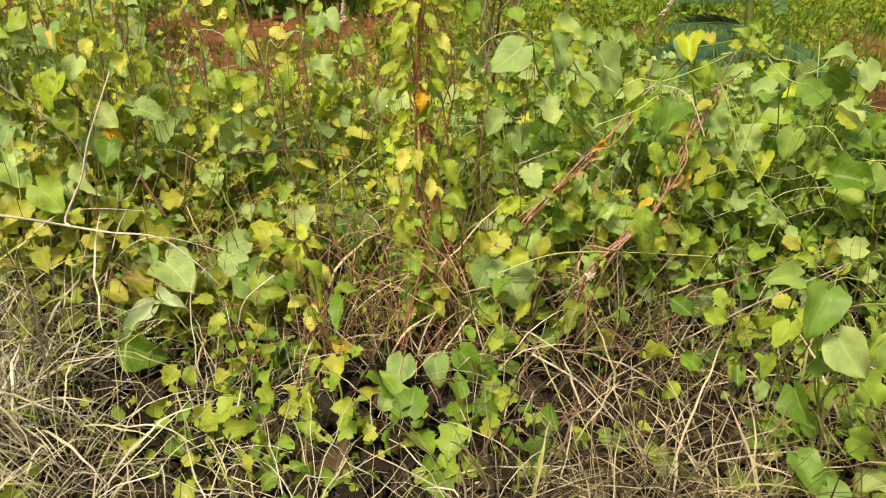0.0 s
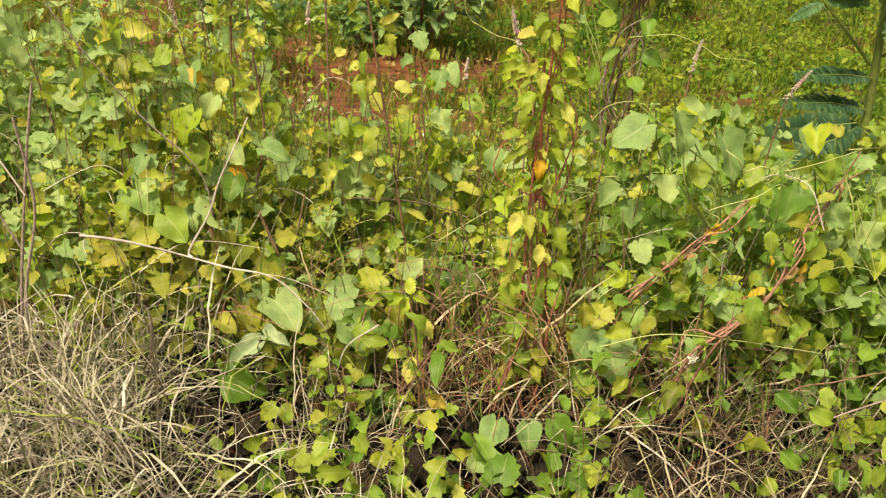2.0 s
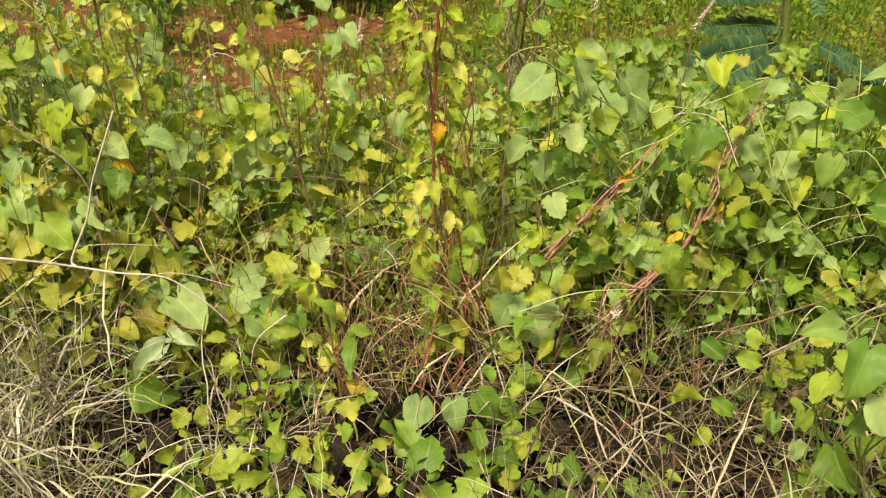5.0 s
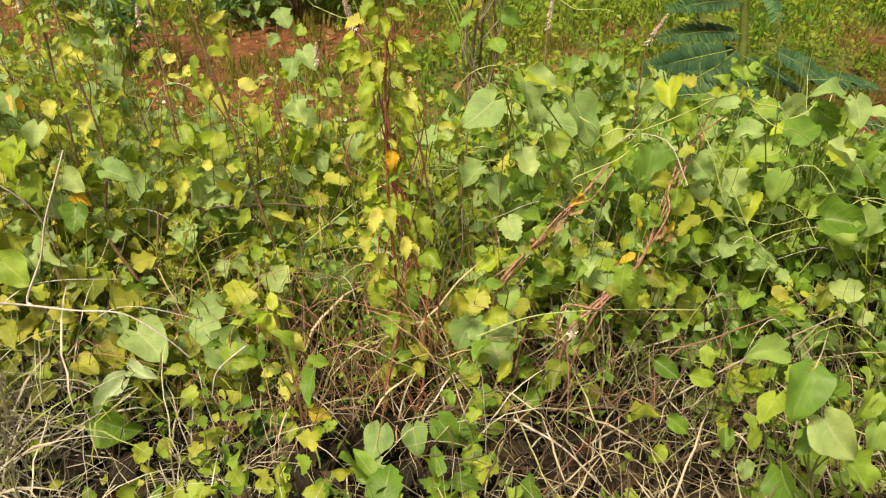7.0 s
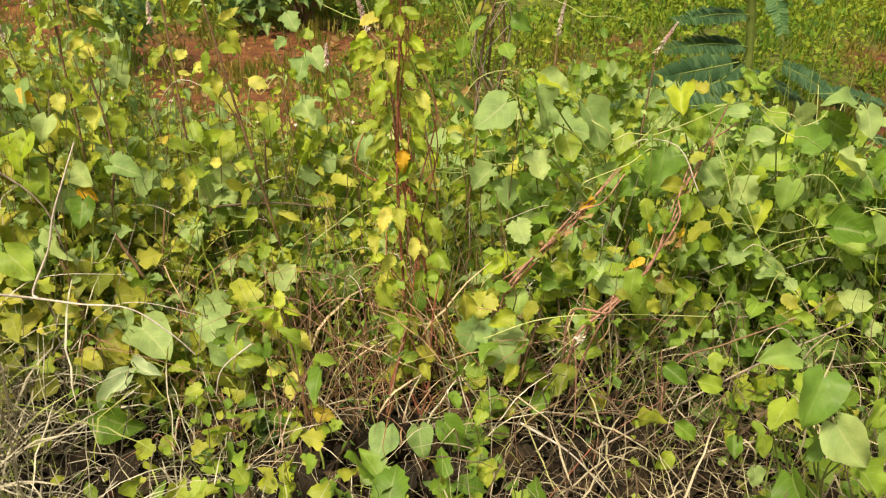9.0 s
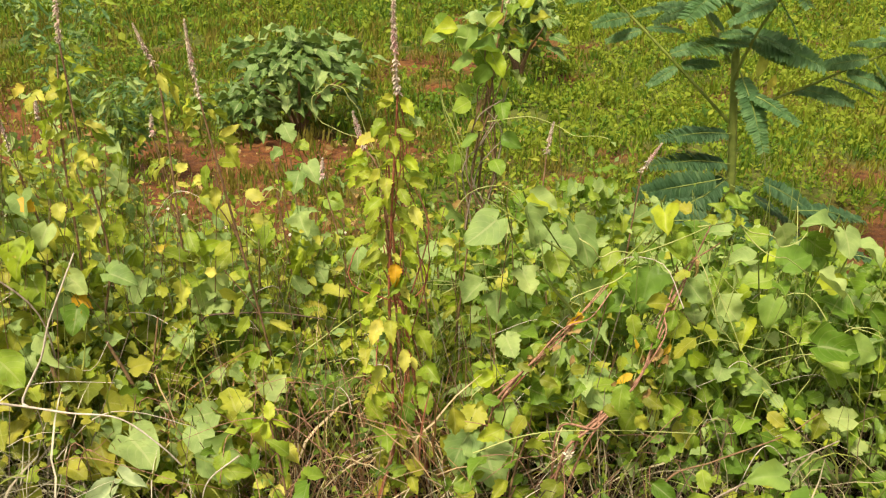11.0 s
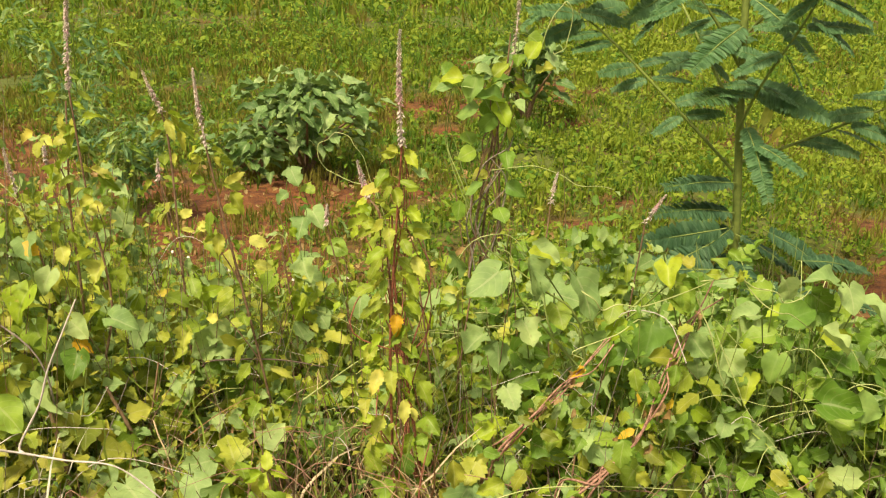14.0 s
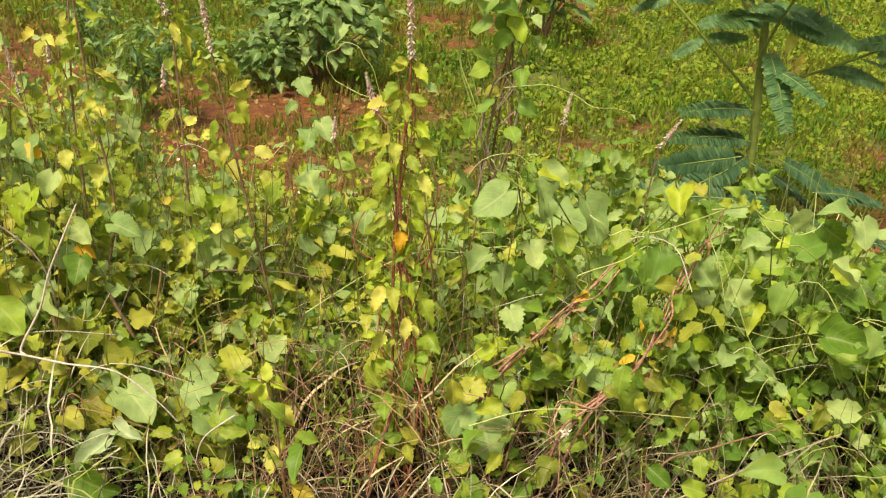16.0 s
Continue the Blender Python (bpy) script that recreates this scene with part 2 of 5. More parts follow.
def frame_of(pos, normal, tip, size, wide=1.0):
    """A pose whose z is the leaf's normal and whose y runs to its tip."""
    z = unit(normal)
    y = np.asarray(tip, float) - np.dot(tip, z) * z
    if np.linalg.norm(y) < 1e-3:
        y = np.cross(z, (1, 0, 0))
    y = unit(y)
    x = np.cross(y, z)
    m = np.eye(4)
    m[:3, 0], m[:3, 1], m[:3, 2], m[:3, 3] = x * size * wide, y * size, z * size, pos
    return m


def smooth_path(points, steps=5):
    p = np.array(points, float)
    if len(p) < 3:
        return np.array([p[0] + (p[-1] - p[0]) * k / steps for k in range(steps + 1)])
    e = np.vstack([2 * p[0] - p[1], p, 2 * p[-1] - p[-2]])
    out = []
    for i in range(1, len(e) - 2):
        a, b, c, d = e[i - 1 : i + 3]
        for k in range(steps):
            t = k / steps
            out.append(0.5 * (2 * b + (c - a) * t + (2 * a - 5 * b + 4 * c - d) * t**2 + (3 * b - a - 3 * c + d) * t**3))
    return np.array(out + [p[-1]])


class Soup:
    """Vertices, quads and uvs that become one mesh."""

    def __init__(self):
        self.v, self.f, self.uv, self.mi, self.n = [], [], [], [], 0

    def add(self, arr, m=None, slot=0):
        v, f, uv = arr
        if m is not None:
            v = v @ m[:3, :3].T + m[:3, 3]
        self.v.append(v)
        self.f.append(f + self.n)
        self.uv.append(uv[f.ravel()])
        self.mi.append(np.full(len(f), slot))
        self.n += len(v)
        return self

    def tube(self, points, r0, r1, seg=6, steps=5, slot=0, rough=0.0):
        p = smooth_path(points, steps)
        k = len(p)
        d = np.gradient(p, axis=0)
        d /= np.linalg.norm(d, axis=1)[:, None] + 1e-9
        side = np.cross(d[0], (0.31, 0.87, 0.23))
        side /= np.linalg.norm(side) + 1e-9
        rings = []
        for i in range(k):
            side = side - np.dot(side, d[i]) * d[i]
            side /= np.linalg.norm(side) + 1e-9
            up = np.cross(d[i], side)
            r = (r0 + (r1 - r0) * i / (k - 1)) * (1 + rough * (RNG.random() - 0.5))
            a = np.arange(seg) * 2 * np.pi / seg
            rings.append(p[i] + r * (np.cos(a)[:, None] * side + np.sin(a)[:, None] * up))
        v = np.vstack(rings)
        i, j = np.meshgrid(np.arange(k - 1), np.arange(seg), indexing="ij")
        a, b = i * seg + j, i * seg + (j + 1) % seg
        f = np.stack([a, b, b + seg, a + seg], -1).reshape(-1, 4)
        uv = np.stack([np.repeat(np.linspace(0, 1, k), seg), np.tile(np.linspace(0, 1, seg), k)], 1)
        return self.add((v, f, uv), None, slot)

    def scatter(self, shapes, pick, pos, normal, tip, size, wide, slot):
        """Many leaves at once: arrays of shape number, place, normal, way of the tip, size, width and material."""
        pos, normal, tip = np.asarray(pos, float), np.asarray(normal, float), np.asarray(tip, float)
        pick, size, wide, slot = np.asarray(pick), np.asarray(size, float), np.asarray(wide, float), np.asarray(slot)
        z = normal / (np.linalg.norm(normal, axis=1, keepdims=True) + 1e-9)
        y = tip - (tip * z).sum(1, keepdims=True) * z
        y /= np.linalg.norm(y, axis=1, keepdims=True) + 1e-9
        x = np.cross(y, z) * wide[:, None]
        for k, (v, f, uv) in enumerate(shapes):
            sel = np.flatnonzero(pick == k)
            if not len(sel):
                continue
            own = v[None, :, 0, None] * x[sel, None] + v[None, :, 1, None] * y[sel, None] + v[None, :, 2, None] * z[sel, None]
            self.v.append((pos[sel, None] + own * size[sel, None, None]).reshape(-1, 3))
            self.f.append((f[None] + (np.arange(len(sel)) * len(v))[:, None, None] + self.n).reshape(-1, 4))
            self.uv.append(np.tile(uv[f.ravel()], (len(sel), 1)))
            self.mi.append(np.repeat(slot[sel], len(f)))
            self.n += len(sel) * len(v)
        return self

    def mesh(self, name, *mats):
        me = bpy.data.meshes.new(name)
        v, f = np.vstack(self.v), np.vstack(self.f)
        me.from_pydata(v.tolist(), [], f.tolist())
        layer = me.uv_layers.new(name="UVMap")
        layer.data.foreach_set("uv", np.vstack(self.uv).ravel())
        me.polygons.foreach_set("material_index", np.concatenate(self.mi).astype(np.int32))
        me.polygons.foreach_set("use_smooth", np.ones(len(f), bool))
        for mat in mats:
            me.materials.append(mat)
        me.update()
        return me


SHAPES = {
    "heart": lambda s: np.where(s < 0.28, 0.53 * np.sqrt(np.clip(1 - ((0.28 - s) / 0.33) ** 2, 0, 1)), 0.5 * np.sqrt(np.clip(1 - ((s - 0.28) / 0.72) ** 2, 0, 1)) * (1.06 - 0.22 * s)) * (1 - s) ** 0.12,
    "ovate": lambda s: 0.33 * np.sin(np.pi * np.clip(s, 0, 1) ** 0.72) ** 0.85 + 0.02 * (1 - s),
    "toothed": lambda s: 0.36 * np.sin(np.pi * np.clip(s, 0, 1) ** 0.7) ** 0.8 + 0.02 * (1 - s),
    "lobed": lambda s: np.interp(s, (0, 0.1, 0.22, 0.34, 0.46, 0.58, 0.74, 0.88, 1), (0.12, 0.45, 0.57, 0.4, 0.38, 0.46, 0.3, 0.16, 0.0)),
    "jagged": lambda s: np.interp(s, (0, 0.08, 0.2, 0.35, 0.5, 0.65, 0.8, 0.92, 1), (0.2, 0.42, 0.5, 0.49, 0.46, 0.38, 0.27, 0.14, 0.0)),
    "round": lambda s: 0.5 * np.sqrt(np.clip(1 - (1.9 * s - 0.9) ** 2, 0, 1)) + 0.02,
    "lance": lambda s: 0.12 * np.sin(np.pi * np.clip(s, 0, 1) ** 0.75) + 0.008,
    "oblong": lambda s: 0.19 * np.clip(np.sin(np.pi * np.clip(s * 0.94 + 0.03, 0, 1)), 0, 1) ** 0.45,
}
TEETH = {"toothed": 0.12, "jagged": 0.09, "lobed": 0.06, "heart": 0.02}
BACK = {"heart": 0.24, "jagged": 0.2, "lobed": 0.2, "round": 0.08}


def blade(kind, rows=8, cols=4, fold=0.12, droop=0.18, ripple=0.03, seed=0):
    """One leaf of length 1 along y, its stalk at the origin."""
    r = np.random.default_rng(seed)
    s = np.linspace(0, 1, rows + 1)[:, None]
    v = np.linspace(-1, 1, cols + 1)[None, :]
    hw = SHAPES[kind](s) * (1 + 0.06 * np.sin(9 * s + 6 * r.random()) + 0.05 * np.sign(v) * np.sin(7 * s + 6 * r.random()) + 0.02 * r.standard_normal((rows + 1, 1)))
    tooth = np.where(np.arange(rows + 1) % 2 == 1, 1.0, -1.0)[:, None] * r.uniform(0.2, 1.6, (rows + 1, 1)) * TEETH.get(kind, 0.0)
    x = v * hw * (1 + tooth * np.abs(v))
    y = s + 0.25 / rows * tooth / 0.16 * np.abs(v) - BACK.get(kind, 0.0) * np.sin(np.pi * 0.78 * np.abs(v)) * (1 - s) ** 2
    a, b = r.random(2) * 6
    z = fold * np.abs(x) * 2 - droop * s**2 + ripple * np.sin(7 * s + a + 3 * v) * np.abs(v) + ripple * np.sin(11 * s + b) * v
    x = x + 0.05 * np.sin(2.6 * s + a) * s
    verts = np.stack([x, y * np.ones_like(x), z], -1).reshape(-1, 3)
    i, j = np.meshgrid(np.arange(rows), np.arange(cols), indexing="ij")
    q = i * (cols + 1) + j
    f = np.stack([q, q + 1, q + cols + 2, q + cols + 1], -1).reshape(-1, 4)
    uv = np.stack([np.repeat(s[:, 0], cols + 1), np.tile((v[0] + 1) / 2, rows + 1)], 1)
    return verts, f, uv


LEAF_MESHES = {}


def leaf_mesh(kind, mat, variant):
    key = (kind, mat.name, variant)
    if key not in LEAF_MESHES:
        k = list(SHAPES).index(kind)
        arr = blade(kind, 13 if kind in ("lobed", "toothed", "jagged") else 9, 6 if kind in ("heart", "lobed", "jagged") else 4, 0.04 + 0.14 * variant, 0.06 + 0.16 * (variant % 3), 0.04 + 0.02 * variant, 31 * variant + k)
        soup = Soup().add(arr)
        soup.tube([(0, -0.32, -0.1), (0, -0.12, -0.01), (0, 0.03, -0.004)], 0.014, 0.01, 4, 2)
        LEAF_MESHES[key] = soup.mesh("leaf", mat)
    return LEAF_MESHES[key]


def thing(name, at, label, category, group="", kind=""):
    ob = new(name)
    ob.empty_display_size = 0.05
    ob.matrix_basis = Matrix.Translation(at)
    return tagged(ob, label, category, group, kind)


def part(name, mesh, parent, m=None, label=""):
    ob = new(name, mesh)
    ob.parent = parent
    if m is not None:
        ob.matrix_basis = Matrix(m.tolist()) if isinstance(m, np.ndarray) else m
    return tagged(ob, label)


def add_leaf(parent, kind, mat, pos, size, normal=(0, -0.7, 0.7), tip=(0, -0.5, -1), jitter=0.35, wide=1.0, name="leaf"):
    """A leaf under a plant; pos is in the plant's own space and marks the middle of the blade."""
    n = unit(normal) + jitter * RNG.standard_normal(3)
    t = unit(tip) + jitter * RNG.standard_normal(3)
    m = frame_of(pos, n, t, size, wide)
    m[:3, 3] -= m[:3, 1] * 0.4
    return part(name, leaf_mesh(kind, mat, int(RNG.integers(4))), parent, m)


def stuff(name, soup, mats, label, category):
    return tagged(new(name, soup.mesh(name, *mats)), label, category, "", "stuff")


# ---- bare patches of the field ----
BARE = ((-1.0, 4.9, 0.72), (-0.5, 5.1, 0.4), (-2.3, 4.9, 0.8), (-1.6, 4.1, 0.55), (-2.6, 5.7, 0.5), (-3.1, 6.2, 0.45), (0.35, 8.2, 0.32), (0.0, 7.2, 0.25), (1.85, 3.5, 0.35), (-0.6, 3.6, 0.38), (-0.95, 3.95, 0.55), (1.0, 7.6, 0.3), (0.3, 10.5, 0.4), (1.15, 8.6, 0.3), (1.5, 3.15, 0.3), (1.75, 2.9, 0.3), (1.25, 2.95, 0.25), (2.2, 3.7, 0.35), (0.75, 4.6, 0.25), (-2.75, 5.7, 0.6), (-2.1, 4.75, 0.6), (-1.62, 5.2, 0.5), (-0.75, 5.3, 0.5), (-0.3, 5.3, 0.4), (-3.3, 6.6, 0.5), (0.13, 8.0, 0.5), (0.9, 9.2, 0.4), (2.4, 4.6, 0.35), (-1.1, 4.4, 0.5))


def bareness(x, y):
    out = np.zeros_like(x)
    for bx, by, br in BARE:
        out = np.maximum(out, np.exp(-(((x - bx) / br) ** 2 + ((y - by) / (br * 0.8)) ** 2) * 0.9))
    return out


# ---- ground ----
def build_ground():
    xs = np.concatenate([-np.geomspace(400, 6.2, 26), np.linspace(-6, 6, 121), np.geomspace(6.2, 400, 26)])
    ys = np.concatenate([-np.geomspace(300, 2.2, 18), np.linspace(-2, 12, 141), np.geomspace(12.3, 500, 30)])
    gx, gy = np.meshgrid(xs, ys)
    gz = ground_z(gx, gy)
    for i in range(gx.shape[0]):
        for j in range(gx.shape[1]):
            if abs(gx[i, j]) < 8 and -3 < gy[i, j] < 14:
                p = Vector((gx[i, j], gy[i, j], 0))
                gz[i, j] += 0.035 * noise.noise(p * 2.3) + 0.022 * noise.noise(p * 7.0)
    v = np.stack([gx, gy, gz], -1).reshape(-1, 3)
    w = gx.shape[1]
    i, j = np.meshgrid(np.arange(gx.shape[0] - 1), np.arange(w - 1), indexing="ij")
    q = i * w + j
    f = np.stack([q, q + 1, q + w + 1, q + w], -1).reshape(-1, 4)
    mesh = Soup().add((v, f, v[:, :2])).mesh("ground", SOIL)
    film = mesh.attributes.new("moss", "FLOAT", "POINT")
    film.data.foreach_set("value", (np.clip(1 - 1.4 * bareness(v[:, 0], v[:, 1]), 0, 1) * np.clip((v[:, 1] - 1.8) / 0.8, 0, 1)).astype(np.float32))
    tagged(new("ground", mesh), "red earth of a sloping field edge, clods and litter", "ground", "", "structure")


build_ground()


# ---- field weeds ----
def build_field():
    zones = ((2.7, 5.0, 3600, 0.021, 0.15, 3), (5.0, 8.5, 7400, 0.027, 0.2, 3), (8.5, 13.0, 7000, 0.04, 0.27, 2), (13.0, 30.0, 6500, 0.085, 0.36, 2))
    for y0, y1, clumps, size, tall, rows in zones:
        small = [blade(k, rows, 1, 0.0, 0.25, 0.0, 5 + i) for i, k in enumerate(("ovate", "lance", "toothed", "round"))]
        pick, pos, normal, tip, sizes, wide, slot = [], [], [], [], [], [], []
        for _ in range(clumps):
            y = y0 + (y1 - y0) * RNG.random() ** 0.8
            x = RNG.uniform(-1, 1) * (0.62 * y + 0.9)
            clear = float(bareness(np.array([x]), np.array([y]))[0])
            patch = noise.noise(Vector((x * 0.8, y * 0.55, 3.0)))
            if RNG.random() < clear * 0.87 or patch < -0.8 + 0.25 * RNG.random():
                continue
            z, grow = float(ground_z(x, y)), max(0.2, 0.45 + 0.6 * RNG.random() + 0.5 * patch + 1.3 * noise.noise(Vector((x * 2.6, y * 2.2, 14.0))))
            k = (0, 1, 1, 2, 1, 2, 3)[int(RNG.integers(7))]
            dry = RNG.random() < 0.07 - 0.1 * min(max(x, 0), 1) + 0.6 * clear + 0.45 * min(max(-0.4 * x, 0), 0.7) * (y < 10) - 0.35 * noise.noise(Vector((x * 0.6, y * 0.4, 9.0)))
            tone = 1 if dry else 2 * int(RNG.random() < 0.3 + 0.34 * min(max(x, 0), 1) + 0.7 * noise.noise(Vector((x * 0.9, y * 0.7, 21.0))))
            m = int(RNG.integers(9, 18))
            a, up = RNG.uniform(0, 2 * np.pi, m), RNG.random(m)
            out = np.stack([np.cos(a), np.sin(a), np.zeros(m)], 1)
            p = np.array([x, y, z]) + out * (size * 2.6 * RNG.random(m))[:, None]
            if k == 1 or dry:
                kind = np.ones(m, int)
                p[:, 2] += 0.35 * tall * grow * up
                normal.append(out + 0.3 * RNG.standard_normal((m, 3)))
                tip.append(out * RNG.uniform(0.2, 1.1, m)[:, None] + (0, 0, 1.0))
                sizes.append(size * RNG.uniform(1.6, 3.6, m))
                wide.append(np.full(m, 0.55))
            else:
                kind = np.full(m, k)
                p[:, 2] += tall * grow * up
                normal.append(out * (0.7 * RNG.random(m))[:, None] + (0, -0.15, 0.9) + 0.3 * RNG.standard_normal((m, 3)))
                tip.append(out + np.stack([np.zeros(m), np.zeros(m), 0.3 - 0.6 * RNG.random(m)], 1))
                sizes.append(size * RNG.uniform(0.5, 1.6, m) * RNG.uniform(0.75, 1.3))
                wide.append(RNG.uniform(0.55, 1.0, m))
            pick.append(kind)
            pos.append(p)
            slot.append(np.full(m, tone))
        soup = Soup().scatter(small, *(np.concatenate(some) for some in (pick, pos, normal, tip, sizes, wide, slot)))
        stuff("field_weeds", soup, (CROP, CROP_DRY, CROP_LIGHT), "low green weeds covering the red field earth", "weeds")


build_field()


# ---- height of the weed bank above the ground ----
def canopy(x, y):
    left = np.interp(y, (0.8, 1.05, 1.2, 1.45, 1.75, 2.1, 2.5, 3.0, 3.6), (0.06, 0.13, 0.22, 0.43, 0.54, 0.45, 0.28, 0.14, 0.06))
    right = np.interp(y, (0.8, 1.05, 1.2, 1.4, 1.6, 2.0, 2.4, 2.8, 3.4), (0.05, 0.1, 0.15, 0.27, 0.46, 0.6, 0.54, 0.3, 0.1))
    far = np.interp(y, (0.9, 1.15, 1.4, 1.7, 2.1, 2.6, 3.2), (0.08, 0.2, 0.36, 0.54, 0.44, 0.22, 0.08))
    edge = np.interp(y, (0.9, 1.2, 1.45, 1.8, 2.3, 2.8, 3.3), (0.06, 0.12, 0.36, 0.78, 0.7, 0.45, 0.12))
    e = np.clip((-x - 0.68) / 0.2, 0, 1)
    left = left * (1 - e) + edge * e
    k = np.clip((x + 0.15) / 0.35, 0, 1)
    j = np.clip((x - 0.6) / 0.3, 0, 1)
    uneven = 0.86 + 0.55 * noise.noise(Vector((float(x) * 3.2, float(y) * 3.2, 1.7))) + 0.25 * noise.noise(Vector((float(x) * 8.0, float(y) * 8.0, 5.1)))
    return ((left * (1 - k) + right * k) * (1 - j) + far * j) * uneven


# ---- plants of the bank ----
def spike_mesh(length, pink, seed):
    """A bristly flower spike along z."""
    r = np.random.default_rng(seed)
    soup = Soup()
    bend = 0.06 * length
    soup.tube([(0, 0, 0), (bend * 0.3, 0, length * 0.5), (bend, 0, length)], 0.0022, 0.001, 5, 4)
    bit = blade("lance", 2, 2, 0.4, 0.2, 0.0, 3)
    for i in range(int(length * 2600)):
        u = (i + r.random()) / (length * 2600)
        if u < 0.4 and r.random() < 0.6:
            continue
        a = i * 2.4
        out = np.array([np.cos(a), np.sin(a), 0])
        pos = np.array([bend * u**2, 0, u * length])
        near = np.exp(-(((u - 0.5) / 0.25) ** 2))
        size = 0.0095 * (1.1 - 0.7 * u) * r.uniform(0.7, 1.3)
        soup.add(bit, frame_of(pos, np.array([0, 0, 1.0]) + 0.3 * out, out + np.array([0, 0, -0.5 + 0.9 * u]), size, 2.2), 1 if r.random() < 0.65 * pink * near else 0)
    return soup.mesh("flower_spike", BRACT, PINK)


def stalk(points, label, spike=0.0, bare=0.4, pink=0.3, lean=(0, 0, 1), r0=0.0032, r1=0.0018, pairs=9, start=0.2, mats=(LIME, LIME, LIME, LIME, YELLOW), size=0.056, stem=STEM_BROWN, kind="toothed", name="spike_weed", group="tall spike weeds", side_shoots=0):
    base = np.array(points[0], float)
    ob = thing(name, base, label, "weed", group)
    pts = [np.array(p, float) - base for p in points]
    part("stem", Soup().tube(pts, r0, r1, 7, 5, 0, 0.25).mesh("stem", stem), ob)
    path = smooth_path(pts, 6)
    pairs = round(pairs * 1.35)
    for i in range(pairs):
        u = start + (1 - start) * (i + 0.3 + 0.6 * RNG.random()) / pairs
        p = path[min(int(u * (len(path) - 1)), len(path) - 1)]
        a = RNG.uniform(0, np.pi)
        for sgn in (1, -1):
            if RNG.random() < 0.12 + bare * (u > 0.6):
                continue
            out = sgn * np.array([np.cos(a), np.sin(a) * 0.7, 0.0])
            s = size * RNG.uniform(0.55, 1.25) * (1.0 - 0.2 * u)
            droop = RNG.uniform(-1.8, -0.1)
            mat = mats[int(RNG.integers(len(mats)))]
            if u > 0.6 and mat is YELLOW and RNG.random() < 0.7:
                mat = LIME
            add_leaf(ob, kind, mat, p + out * s * 0.75 + np.array([0, 0, 0.3 * droop * s]), s, np.array([0, -0.6, 0.6]) + 0.5 * out, out + np.array([0, 0, droop]), 0.25, RNG.uniform(0.4, 0.78))
    if spike or side_shoots:
        for i in range(5):
            p = path[-1] + (path[-3] - path[-1]) * (0.1 + 1.1 * i) * 0.5
            a = RNG.uniform(-0.7, 0.7)
            for sgn in (1, -1):
                if RNG.random() < 0.25:
                    continue
                out = sgn * np.array([np.cos(a), np.sin(a), 0.0])
                s = RNG.uniform(0.026, 0.046) * (0.8 + 0.12 * i)
                add_leaf(ob, kind, (LIME, BRIGHT, LIME, LIME)[int(RNG.integers(4))], p + out * s * 0.8 + np.array([0, 0, -0.2 * s]), s, np.array([0, -0.8, 0.4]) + 0.3 * out, out * 0.8 + np.array([0, -0.1, RNG.uniform(-1.4, 0.2)]), 0.2, RNG.uniform(0.45, 0.7))
    for i in range(side_shoots):
        u = 0.3 + 0.5 * (i + RNG.random()) / side_shoots
        p = path[int(u * (len(path) - 1))]
        a = RNG.uniform(0, 2 * np.pi)
        tip = p + np.array([np.cos(a) * 0.07, np.sin(a) * 0.05, 0.12])
        part("side_shoot", Soup().tube([p, (p + tip) / 2 + np.array([0.01, 0, -0.01]), tip], r1 * 0.9, r1 * 0.5, 5, 4).mesh("side_shoot", stem), ob)
        for _ in range(4):
            add_leaf(ob, kind, mats[int(RNG.integers(len(mats)))], tip + 0.02 * RNG.standard_normal(3), size * 0.55, (0, -0.6, 0.6), 0.6 * RNG.standard_normal(3) + np.array([0, 0, -0.4]))
    if spike:
        top = path[-1]
        part("flower_spike", spike_mesh(spike, pink, len(points) + int(spike * 1000)), ob, frame_of(top, unit(lean), (0, 1, 0), 1.0))
    return ob


def leafy(name, label, category, at, leaves, mats, kind, group="", stem_mat=STEM_GREEN, r=0.002, normal=(0, -0.7, 0.7), spread=1.0, wide=1.0, jitter=0.3, base=None):
    """A plant whose main leaves stand at known places (x, y, z, size, tilt of the tip in degrees from straight down)."""
    ob = thing(name, at, label, category, group)
    at = np.array(at, float)
    for i, (x, y, z, s, turn) in enumerate(leaves):
        p = np.array([x, y, z]) - at
        a = radians(turn)
        tip = np.array([math.sin(a), -0.25, -math.cos(a)])
        add_leaf(ob, kind, mats[i % len(mats)], p, s * 0.82, normal, tip, jitter * 0.45, wide)
        root = np.array(base if base is not None else (0, 0, 0), float)
        top = p - unit(tip) * s * 0.65 + np.array([0, 0.01, 0])
        bow = top * np.array([0.75, 0.8, 0.7]) + root * np.array([0.25, 0.2, 0.3]) + np.array([0.02 * RNG.standard_normal(), 0.06, -0.03])
        part("leaf_stalk", Soup().tube([root + 0.008 * RNG.standard_normal(3) * np.array([1, 1, 0]), (root + bow) / 2 + 0.03 * RNG.standard_normal(3), bow, top], r * 1.3, r * 0.7, 5, 5).mesh("leaf_stalk", stem_mat), ob)
    return ob


def foot(x, y):
    return (x, y, float(ground_z(x, y)) - 0.01)


